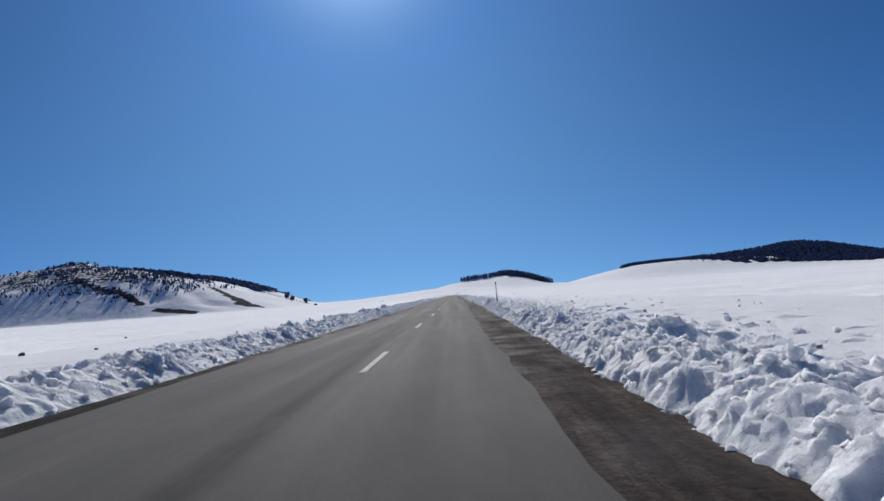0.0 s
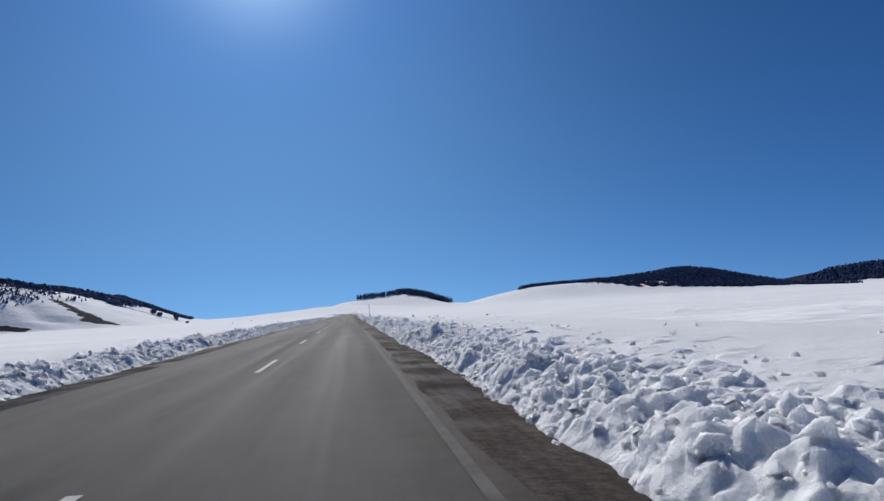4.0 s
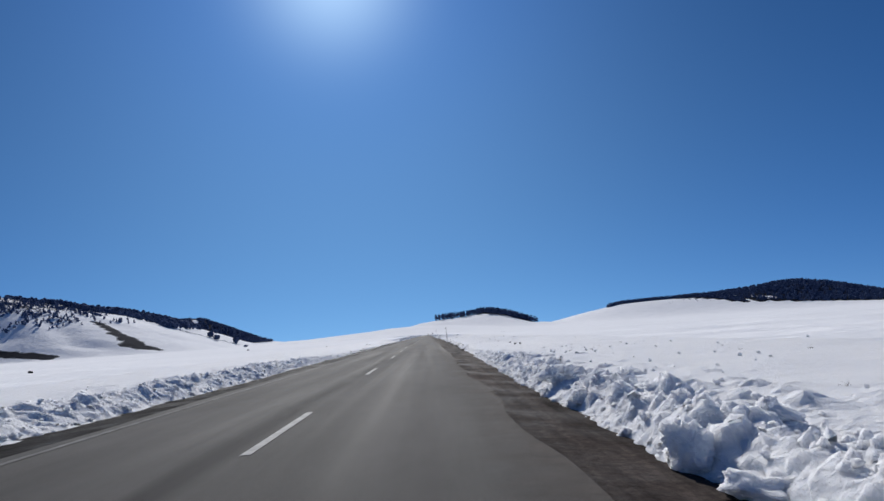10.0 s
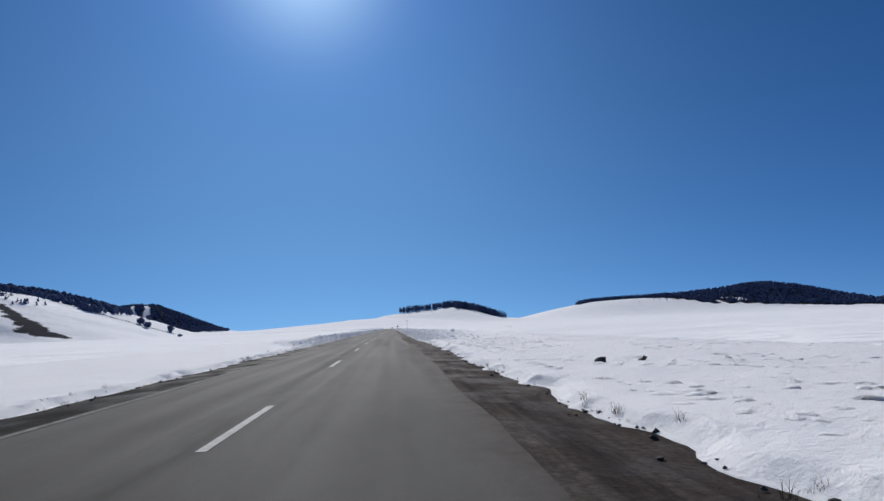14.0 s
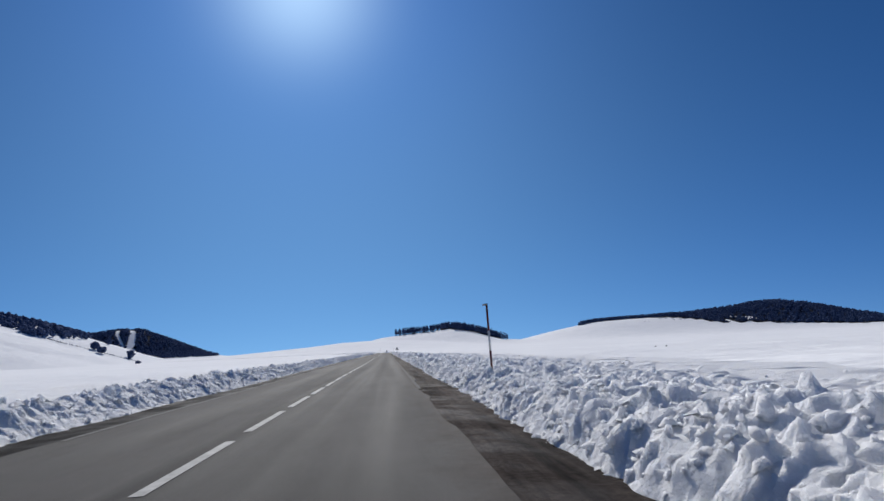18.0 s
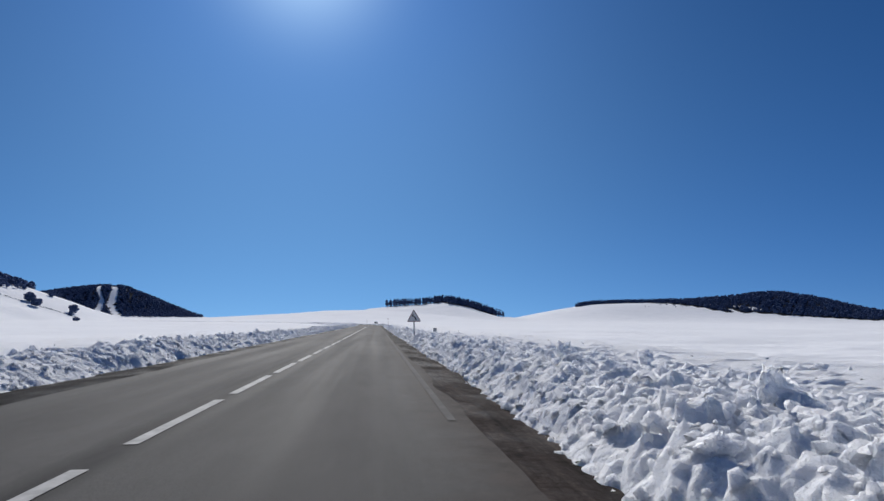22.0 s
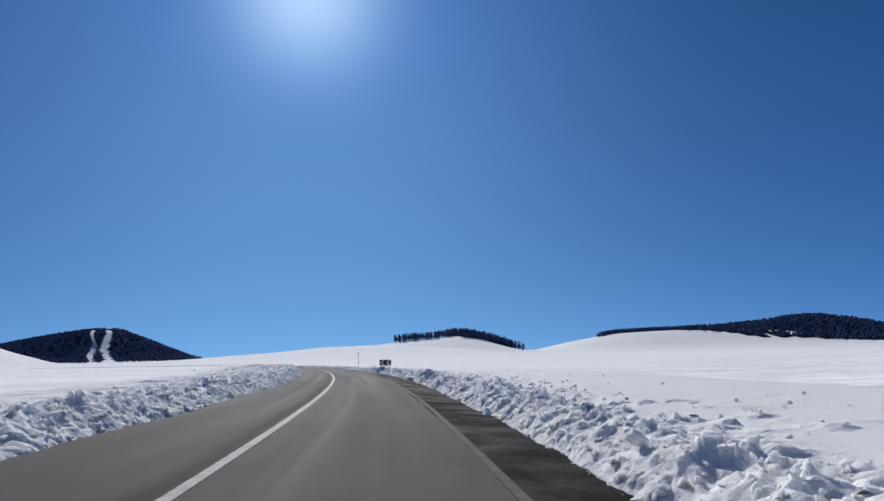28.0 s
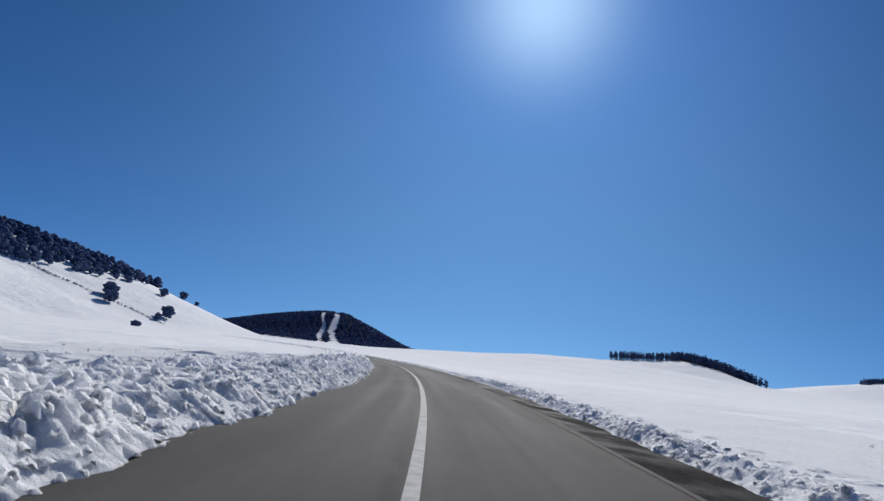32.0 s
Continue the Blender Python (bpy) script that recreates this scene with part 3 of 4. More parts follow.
# ---- clods ----
def clod_shape(seed, level):
    """A broken block of packed snow: a ball cut by chance planes and crumbled."""
    rng = random.Random(seed)
    bm = bmesh.new()
    bmesh.ops.create_icosphere(bm, subdivisions=level, radius=1.0)
    for _ in range(12):
        n = Vector((rng.gauss(0, 1), rng.gauss(0, 1), rng.gauss(0, 1))).normalized()
        d = rng.uniform(0.38, 0.72)
        for v in bm.verts:
            over = v.co.dot(n) - d
            if over > 0:
                v.co -= n * over
    for v in bm.verts:
        v.co *= 1 + 0.30 * noise.noise(v.co * 1.7 + Vector((seed * 3.1, 0, 0))) + 0.16 * noise.noise(v.co * 3.6 + Vector((0, seed, 0))) + 0.14 * noise.noise(v.co * 8) + 0.08 * noise.noise(v.co * 15)
    return bm


CLOD_ARRAYS = []
for seed in range(10):
    bm = clod_shape(seed + 1, 2)
    bm.verts.ensure_lookup_table()
    CLOD_ARRAYS.append((np.array([v.co[:] for v in bm.verts]), np.array([[v.index for v in f.verts] for f in bm.faces])))
    bm.free()
CLOD_MESHES = [mesh_of("snow_block", v, f, SNOW_CLOD, True) for v, f in CLOD_ARRAYS]
DOME_ARRAYS = []
for seed in range(10):
    # the upper part of a lump whose foot is buried in the bank
    local = random.Random(seed + 500)
    dome = [((0.30 + 0.3 * local.random()) * math.cos(1.571 * k + local.uniform(-0.5, 0.5)), (0.30 + 0.3 * local.random()) * math.sin(1.571 * k + local.uniform(-0.5, 0.5)), local.uniform(0.45, 0.95)) for k in range(4)]
    dome += [(local.uniform(0.75, 1.2) * math.cos(1.257 * k), local.uniform(0.75, 1.2) * math.sin(1.257 * k), local.uniform(-0.4, 0.0)) for k in range(5)]
    ring = [(0, 1, 2), (0, 2, 3), (0, 4, 5), (0, 5, 1), (1, 5, 6), (1, 6, 2), (2, 6, 7), (2, 7, 3), (3, 7, 8), (3, 8, 4), (3, 4, 0)]
    DOME_ARRAYS.append((np.array(dome), np.array(ring)))
CRUMB_ARRAYS = []
for seed in range(10):
    bm = clod_shape(seed + 60, 1)
    bm.verts.ensure_lookup_table()
    CRUMB_ARRAYS.append((np.array([v.co[:] for v in bm.verts]) * 1.25, np.array([[v.index for v in f.verts] for f in bm.faces])))
    bm.free()


def clod_places(seed, side, a, b, count, smallest, largest, front):
    """Random clods on a bank: place along it, place outward and size; a share of them along its front."""
    chance = np.random.RandomState(seed)
    s = chance.uniform(a, b, count)
    high, wide = bank_size(side, s)
    keep = (high > 0.05) & (chance.uniform(0, 1, count) < (0.25 + 0.13 * wide + 0.9 * high) * step(0.05, 0.24, high))
    u = np.where(chance.uniform(0, 1, count) < front, chance.uniform(0.0, 1.2, count) ** 1.2, np.abs(chance.normal(0, 0.62, count)) * wide + 0.05)
    size = smallest + (largest - smallest) * chance.uniform(0, 1, count) ** 1.8
    size = size * (0.8 + 0.4 * high)
    return np.stack([s, u, size], -1)[keep]


def scatter(name, side, places, shapes, seed, label, sunk=0.35, smooth=True, tilt=6.28):
    """Joined clods on one bank."""
    chance = np.random.RandomState(seed)
    s, u, size = np.array(places).T
    lat = side * (bank_edge(side, s) + u)
    x, y = on_road(s, lat)
    z = bank_height(side, s, u) + size * sunk
    turns = [np.array(Euler((chance.uniform(-tilt, tilt) / 2, chance.uniform(-tilt, tilt) / 2, chance.uniform(0, 6.28))).to_matrix()) for _ in range(90)]
    verts, faces, start = [], [], 0
    for k in range(len(s)):
        v, f = shapes[chance.randint(10)]
        turn = turns[chance.randint(90)]
        verts.append((v * (size[k] * chance.uniform(0.65, 1.2, 3))) @ turn.T + (x[k], y[k], z[k]))
        faces.append(f + start)
        start += len(v)
    ob = new(name, mesh_of(name, np.concatenate(verts), np.concatenate(faces), SNOW_CLOD, smooth))
    return tagged(ob, label, "snow clods", kind="stuff")


rng = random.Random(7)
for side, count in ((1, 700), (-1, 900)):
    scatter("snow_clods", side, clod_places(40 + side, side, -8, 735 if side < 0 else 875, count, 0.05, 0.14, 0.35), CLOD_ARRAYS, 3 + side, "white clods heaped over the ploughed snow bank", 0.3)
for side, count in ((1, 44000), (-1, 26000)):
    scatter("snow_lumps", side, clod_places(90 + side, side, -8, 878, count, 0.03, 0.105 + 0.01 * (1 - side), 0.38), DOME_ARRAYS, 19 + side, "packed white lumps forming the ploughed snow bank", 0.0, False, 1.6)
for side, count in ((1, 5000), (-1, 1500)):
    scatter("snow_crumbs", side, clod_places(50 + side, side, -8, 875, count, 0.018, 0.075, 0.42), CRUMB_ARRAYS, 9 + side, "small white crumbs strewn over the ploughed snow bank", 0.2)
scatter("snow_lumps", -1, clod_places(71, -1, 738, 875, 11000, 0.03, 0.09, 0.35), DOME_ARRAYS, 72, "white crumbs packed over the snow bank inside the bend", 0.0, True, 0.9)
scatter("snow_clods", -1, clod_places(73, -1, 738, 875, 300, 0.05, 0.12, 0.3), CLOD_ARRAYS, 74, "white clods packed over the snow bank inside the bend", 0.2)
scatter("snow_lumps", 1, clod_places(97, 1, -8, 878, 9000, 0.022, 0.055, 0.75), DOME_ARRAYS, 98, "small white lumps along the foot of the ploughed bank", 0.0, True, 0.9)
strewn_far = [(rng.uniform(-5, 770), 1.5 + abs(rng.gauss(0, 3.2)), rng.uniform(0.025, 0.085)) for _ in range(1500)]
scatter("snow_crumbs", 1, [q for q in strewn_far if float(bank_size(1, np.array(q[0]))[0]) > 0.1], CRUMB_ARRAYS, 31, "loose snow crumbs thrown out over the open field")
for side, count in ((1, 200), (-1, 90)):
    for s, u, size in clod_places(60 + side, side, -5, 850, count, 0.13, 0.21, 0.2).tolist():
        lat = side * (float(bank_edge(side, np.array(s))) + u + 0.15)
        x, y = on_road(s, lat)
        ob = new("snow_block", CLOD_MESHES[rng.randrange(10)])
        ob.matrix_world = pose(float(x), float(y), float(bank_height(side, np.array(s), np.array(u + 0.15))) + size * 0.3, rng.uniform(0, 360), rng.uniform(0, 360), rng.uniform(0, 360)) @ Matrix.Diagonal((size, size * rng.uniform(0.7, 1.1), size * rng.uniform(0.6, 1), 1))
        tagged(ob, "angular broken block of packed snow on the bank", "snow block", "snow blocks on the banks")

chance = np.random.RandomState(12)
crust = np.stack([chance.uniform(305, 404, 3000), np.abs(chance.normal(3.5, 4.5, 3000)) + 0.8, chance.uniform(0.07, 0.22, 3000)], -1)
crust = crust[ripple(crust[:, 0] / 3.0, crust[:, 1] / 1.6, 19) > 0.42]
scatter("snow_crust", 1, crust, [(v * (1.0, 1.3, 0.26), f) for v, f in DOME_ARRAYS], 33, "rough half-melted crust pocking the open snow", -0.04, True, 0.12)

# ---- road markings ----
def dash(s0, s1, lat=0.0, wide=0.11, paint=PAINT):
    n = max(2, int((s1 - s0) / 1.5) + 1)
    s = np.linspace(s0, s1, n)
    return ribbon("line_dash", s, np.full(n, lat - wide / 2), np.full(n, lat + wide / 2), 2, lambda a, b: 0.036 - 0.003 * np.abs(b), paint)


markings = tagged(new("centre_line"), "worn white broken centre line becoming solid before the bend", "road marking", kind="structure")
markings.empty_display_size = 0.1
for k in range(-2, 35):
    shift = float(np.interp(13 * k, [0, 65, 91, 117, 160, 230, 286, 312, 340, 364, 442], [-0.4, 0.0, 2.4, 1.4, 0.3, 1.1, 1.6, 0.4, -0.3, -0.4, 0.4]))
    new("line_dash", dash(13 * k - 2.7 + shift, 13 * k + 0.9 + shift, float(np.interp(13 * k, [20, 39, 64, 91, 130, 156, 182, 208, 234, 286, 312, 338, 364, 442], [0.1, 0.25, 0.35, 0.34, 0.1, 0.1, -0.05, -0.05, 0.1, 0.06, -0.1, 0.12, 0.1, 0.0])))).parent = markings
for k in range(106, 141):
    shift = float(np.interp(4.3333 * k, [475, 495, 524, 550, 577, 605], [1.1, 0.0, 0.1, 1.4, 1.1, -1.0]))
    new("line_dash", dash(4.3333 * k - 3.7 + shift, 4.3333 * k - 0.4 + shift, float(np.interp(4.3333 * k, [468, 496, 522, 549, 575, 606], [-0.1, -0.08, 0.05, -0.03, -0.14, 0.0])), 0.13)).parent = markings
new("solid_line", dash(606.8, 1500, 0.0, 0.14)).parent = markings
for side in (-1, 1):
    edge = tagged(new("edge_line_right" if side > 0 else "edge_line_left"), "faint worn white edge line", "road marking", kind="structure")
    for a, b in (((95, 150), (318, 340), (478, 560), (575, 1500)) if side > 0 else ((55, 75), (150, 290), (318, 425), (470, 560))):
        new("edge_stripe", dash(a, b, side * np.interp((a + b) / 2, [60, 350, 500], [2.85, 2.6, 2.85]) if side < 0 else 2.86, 0.10, FADED if side > 0 else CLEAR)).parent = edge


# ---- trees ----
BALL = bmesh.new()
bmesh.ops.create_icosphere(BALL, subdivisions=1, radius=1.0)
BALL.verts.ensure_lookup_table()
BALL_V, BALL_F = np.array([v.co[:] for v in BALL.verts]), np.array([[v.index for v in f.verts] for f in BALL.faces])
BALL.free()


def cedar_arrays(rng, tall, wide, clumps, slim, puff=(0.07, 0.14), taper=0.75):
    """Trunk and crown of one cedar, as two pairs of arrays."""
    n = 5
    rings = []
    for z, r in ((-0.08, 0.035), (0.35, 0.026), (0.75, 0.014), (0.95, 0.004)):
        rings.append([(tall * r * math.cos(6.283 * k / n), tall * r * math.sin(6.283 * k / n), tall * z) for k in range(n)])
    tv = np.array(rings).reshape(-1, 3)
    tf = [(q * n + k, q * n + (k + 1) % n, (q + 1) * n + (k + 1) % n) for q in range(3) for k in range(n)]
    tf += [(q * n + k, (q + 1) * n + (k + 1) % n, (q + 1) * n + k) for q in range(3) for k in range(n)]
    cv, cf, start = [], [], 0
    for c in range(clumps):
        h = slim + (0.97 - slim) * (c + rng.random()) / clumps
        reach = wide * (1.05 - taper * (h - slim) / (1 - slim)) * rng.uniform(0.5, 1.0)
        a, r = rng.uniform(0, 6.283), reach * rng.uniform(0.15, 0.55)
        jag = 1 + 0.55 * (np.array([rng.random() for _ in BALL_V]) - 0.5)
        cv.append(BALL_V * jag[:, None] * (reach * 0.62, reach * 0.62, tall * rng.uniform(*puff)) + (r * math.cos(a), r * math.sin(a), h * tall))
        cf.append(BALL_F + start)
        start += len(BALL_V)
    return (tv, np.array(tf)), (np.concatenate(cv), np.concatenate(cf))


def wood(name, places, rng, heights, clumps, slim, label, trunks=True, wide=0.42, puff=(0.07, 0.14), taper=0.75):
    """Many far trees in one mesh."""
    models = [cedar_arrays(rng, 1.0, wide, clumps, slim, puff, taper) for _ in range(12)]
    verts, faces, mats, start = [], [], [], 0
    for x, y, z in places:
        (tv, tf), (cv, cf) = models[rng.randrange(12)]
        tall, a = rng.uniform(*heights), rng.uniform(0, 6.283)
        fat = tall * rng.uniform(0.8, 1.3)
        turn = np.array([[math.cos(a), -math.sin(a), 0], [math.sin(a), math.cos(a), 0], [0, 0, 1]])
        for v, f, m in ((tv, tf, 0), (cv, cf, 1))[0 if trunks else 1:]:
            verts.append((v * (fat, fat, tall)) @ turn.T + (x, y, z))
            faces.append(f + start)
            mats.append(np.full(len(f), m))
            start += len(v)
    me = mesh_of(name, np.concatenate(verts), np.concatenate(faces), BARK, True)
    me.materials.append(HAZED_NEEDLES)
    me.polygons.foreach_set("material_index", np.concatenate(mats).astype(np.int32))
    return tagged(new(name, me), label, "trees", kind="stuff")


def grown(rng, count, x0, x1, y0, y1, keep):
    out = []
    for _ in range(count):
        x, y = rng.uniform(x0, x1), rng.uniform(y0, y1)
        if keep(np.array(x), np.array(y)):
            out.append((x, y, float(terrain(np.array(x), np.array(y)))))
    return out


rng = random.Random(21)
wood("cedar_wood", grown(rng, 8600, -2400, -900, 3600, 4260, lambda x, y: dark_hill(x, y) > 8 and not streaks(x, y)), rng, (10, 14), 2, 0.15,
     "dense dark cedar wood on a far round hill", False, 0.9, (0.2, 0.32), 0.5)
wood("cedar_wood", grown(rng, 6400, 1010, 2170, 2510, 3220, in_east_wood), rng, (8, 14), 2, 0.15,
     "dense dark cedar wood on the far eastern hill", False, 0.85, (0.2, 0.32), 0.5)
wood("cedar_wood", grown(rng, 1500, 2200, 3000, 2750, 3200, lambda x, y: east_hill(x, y) > 14), rng, (12, 18), 2, 0.12, "dark cedar wood on a distant eastern ridge", False, 0.95, (0.2, 0.32), 0.5)
wood("cedar_row", grown(rng, 900, 812, 1240, 3090, 3170, lambda x, y: ripple(x / 16, y * 0, 2) > 0.0016 * max(0.0, float(x) - 1000)), rng, (9, 17), 4, 0.05,
     "row of dark cedars along the eastern ridge", False, 0.5, (0.12, 0.2))
wood("ridge_scrub", grown(rng, 260, 1000, 1340, 2900, 3090, lambda x, y: ripple(x / 25, y / 25, 3) > 0.5), rng, (3, 8), 5, 0.03, "low dark scrub on the snowy eastern ridge")
wood("cedar_grove", grown(rng, 760, 185, 372, 2360, 2700, lambda x, y: y > np.interp(x, [165, 210, 279, 372], [2560, 2440, 2380, 2420]) + 60 * ripple(x / 14, y * 0, 5)), rng, (15, 25), 5, 0.2, "grove of dark cedars on a snowy hilltop")
wood("cedar_grove", grown(rng, 190, 30, 230, 2500, 2600, lambda x, y: ripple(x / 14, y / 40, 13) > 0.15), rng, (14, 23), 6, 0.30, "sparse tall cedars on a snowy hilltop", True, 0.27)
wood("hill_cedars", grown(rng, 1700, -560, -320, 1130, 1400, lambda x, y: west_hill(x, y) > 22 + 22 * ripple(x / 45, y / 45, 6) + 0.2 * max(0.0, -440 - float(x)) and x < -335), rng, (3.2, 6.6), 4, 0.15,
     "dense bushy dark cedars over the shoulder of the west hill", False, 0.85, (0.26, 0.38), 0.2)
wood("hill_scrub", grown(rng, 800, -1000, -340, 850, 1150, lambda x, y: west_hill(x, y) > 36 and ripple(x / 40, y / 40, 4) > 0.45), rng, (2, 5.5), 5, 0.02,
     "dark juniper scrub on the rocky snowy west hill", False, 0.7, (0.2, 0.32))
wood("hill_scrub", grown(rng, 1700, -660, -390, 890, 1090, lambda x, y: west_hill(x, y) > 26 and ripple(x / 22, y / 22, 4) > 0.45), rng, (1.6, 4.5), 4, 0.02,
     "dark juniper scrub among rocks on the west hill", False, 0.7, (0.2, 0.32))
# low scrub added in place of the dark line that a shaded ledge draws
LINE_X, LINE_Y = (-346, -333, -323, -312, -294, -281, -261), (1131, 1143, 1146, 1157, 1161, 1170, 1173)
ledge_shade_scrub = []
for k in range(260):
    q = rng.random()
    x, y = float(np.interp(q, np.linspace(0, 1, 7), LINE_X)) + rng.gauss(0, 0.5), float(np.interp(q, np.linspace(0, 1, 7), LINE_Y)) + rng.gauss(0, 0.5)
    ledge_shade_scrub.append((x, y, float(terrain(np.array(x), np.array(y)))))
wood("ledge_shade_scrub", ledge_shade_scrub, rng, (0.7, 1.4), 3, 0.02, "low dark scrub standing in for the shaded ledge line on the west hill", False, 0.8)


# ---- snow poles, signs and the milestone ----
def tube(bm, x0, y0, z0, x1, y1, z1, r, sides=12):
    """A round bar between two places, closed at both ends."""
    a, b = Vector((x0, y0, z0)), Vector((x1, y1, z1))
    m = Matrix.Translation((a + b) / 2) @ (b - a).to_track_quat("Z", "Y").to_matrix().to_4x4()
    bmesh.ops.create_cone(bm, cap_ends=True, segments=sides, radius1=r, radius2=r, depth=(b - a).length, matrix=m)
    return bm


def slab(bm, cx, cy, cz, sx, sy, sz, bevel=0.004):
    made = bmesh.ops.create_cube(bm, size=1.0, matrix=Matrix.Translation((cx, cy, cz)) @ Matrix.Diagonal((sx, sy, sz, 1)))
    if bevel:
        edges = list({e for v in made["verts"] for e in v.link_edges})
        bmesh.ops.bevel(bm, geom=edges, offset=bevel, segments=2, affect="EDGES")
    return bm


def outline(bm, points, y0, y1):
    """A flat plate of an outline in x and z, between two depths."""
    front = [bm.verts.new((x, y0, z)) for x, z in points]
    back = [bm.verts.new((x, y1, z)) for x, z in points]
    bm.faces.new(front)
    bm.faces.new(back[::-1])
    for k in range(len(points)):
        q = (k + 1) % len(points)
        bm.faces.new((front[q], front[k], back[k], back[q]))
    bmesh.ops.recalc_face_normals(bm, faces=bm.faces)
    return bm


def snow_pole(s, lat, top, lean_x, lean_y, flag, label):
    """A banded marker pole, dark red over white, with a small bracket at its head."""
    x, y = (float(q) for q in on_road(s, lat))
    pole = tagged(new("snow_pole"), label, "snow pole", "snow poles along the road")
    pole.matrix_world = pose(x, y, 0, lean_x, lean_y, 0)
    cuts = [-0.4, 0.42, 0.98, 1.52, top]
    for k, (a, b) in enumerate(zip(cuts, cuts[1:])):
        part("red_band" if k % 2 else "white_band", tube(bmesh.new(), 0, 0, a, 0, 0, b, 0.030), RED_STEEL if k % 2 else WHITE_STEEL, pole, "", True)
    part("cap", tube(bmesh.new(), 0, 0, top, 0, 0, top + 0.012, 0.034), RED_STEEL, pole)
    if flag:
        part("bracket", slab(bmesh.new(), -0.045, 0, top - 0.02, 0.13, 0.05, 0.05), GALVANISED, pole, "small grey steel bracket")
    return pole


for s, lat, top, ax, ay, flag, words in (
        (38.0, 4.06, 1.66, 0, -1, False, "thin red and white banded snow pole in the bank"), (191.2, 4.74, 2.10, 1, -2.5, True, "tall dark red and white snow pole in the bank"),
        (334.0, 4.33, 1.74, -1, -3.0, True, "leaning red and white snow pole on the bare shoulder"), (477.3, 4.82, 2.25, 0, -1.5, True, "tall red and white snow pole behind the wide bank"),
        (696.0, 4.36, 1.90, 1, -2.5, False, "thin dark snow pole in the low bank"), (809.5, 5.05, 2.0, 0, -2, True, "red and white snow pole beside the bend")):
    snow_pole(s, lat, top, ax, ay, flag, words)


def warning_sign(x, y):
    sign = tagged(new("warning_sign"), "red-edged white triangular warning sign with a black left-bend arrow", "road sign")
    sign.matrix_world = pose(x, y, 0, 0, -2.0, 3)
    part("post", slab(bmesh.new(), 0, 0.02, 0.48, 0.075, 0.04, 1.75), GALVANISED, sign, "grey steel post")
    low, high, half = 1.14, 1.82, 0.39

    def triangle(inset):
        a = [(-half, low), (half, low), (0, high)]
        c = Vector((0, low + (high - low) / 3))
        out = []
        for px, pz in a:
            v = Vector((px, pz))
            v += (c - v) * inset
            for turn in range(-3, 4):
                d = (v - c).normalized() * 0.03
                e = Vector((d.x * math.cos(0.33 * turn) - d.y * math.sin(0.33 * turn), d.x * math.sin(0.33 * turn) + d.y * math.cos(0.33 * turn)))
                out.append(tuple(v - d + e))
        return out

    plate = part("plate", outline(bmesh.new(), triangle(0.0), -0.012, 0.0), RED_STEEL, sign, "dark red border")
    part("face", outline(bmesh.new(), triangle(0.17), -0.016, -0.012), SIGN_FACE, plate, "dull white face")
    stem = []
    for k in range(13):
        a = k / 12
        stem.append((0.105 - 0.19 * a * a * 0.9, 1.235 + 0.30 * a - 0.06 * a * a))
    edge = [(x0 + 0.05, z0 - 0.012) for x0, z0 in stem] + [(x0 - 0.05, z0 + 0.014) for x0, z0 in reversed(stem)]
    part("bend_arrow", outline(bmesh.new(), edge, -0.019, -0.016), BLACK_STEEL, plate, "black curved arrow")
    part("arrow_head", outline(bmesh.new(), [(-0.135, 1.515), (0.0, 1.565), (-0.065, 1.385)], -0.0195, -0.0165), BLACK_STEEL, plate)
    return sign


warning_sign(4.22, 605.6)


def chevron_sign(x, y):
    sign = tagged(new("chevron_sign"), "black and white chevron board pointing into the bend", "road sign")
    sign.matrix_world = pose(x, y, 0, 0, 2, 9)
    board = part("board", slab(bmesh.new(), 0, 0, 0.80, 1.08, 0.02, 0.52), BLACK_STEEL, sign, "black board")
    for cx in (-0.27, 0.27):
        w, h, t = 0.20, 0.22, 0.17
        shape = [(cx - w, 0.80), (cx + w - t, 0.80 + h), (cx + w, 0.80 + h), (cx - w + t, 0.80), (cx + w, 0.80 - h), (cx + w - t, 0.80 - h)]
        part("chevron", outline(bmesh.new(), shape, -0.015, -0.0105), SIGN_FACE, board, "white chevron")
    for px in (-0.06, 0.06):
        part("post", slab(bmesh.new(), px, 0.03, 0.28, 0.07, 0.035, 1.1), GALVANISED, sign, "grey steel post")
    return sign


chevron_sign(1.84, 788.4)


def milestone(x, y):
    stone = tagged(new("milestone"), "squat white concrete milestone with a dark top band in the snow", "milestone")
    stone.matrix_world = pose(x, y, 0.02, 0, 1, -4)
    body = part("block", slab(bmesh.new(), 0, 0, 0.13, 0.38, 0.20, 0.56, 0.012), CONCRETE, stone)
    part("cap", slab(bmesh.new(), 0, 0, 0.425, 0.40, 0.22, 0.035, 0.006), BLACK_STEEL, stone, "dark top band")
    for wide, dx, z in ((0.20, 0.03, 0.33), (0.12, 0.06, 0.26)):
        part("bar", slab(bmesh.new(), dx, -0.102, z, wide, 0.006, 0.022, 0), BLACK_STEEL, body, "dark worn lettering")
    return stone


milestone(8.4, 639.0)


# ---- single blocks that stand out on the banks ----
def block(x, y, z, sx, sy, sz, turn, seed, words="large broken block of packed snow resting on the bank"):
    ob = new("snow_block", BIG_MESHES[seed % len(BIG_MESHES)])
    ob.matrix_world = pose(x, y, z, 12 * math.sin(seed), 10 * math.cos(seed * 2), turn) @ Matrix.Diagonal((sx, sy, sz, 1))
    return tagged(ob, words, "snow block", "snow blocks on the banks")


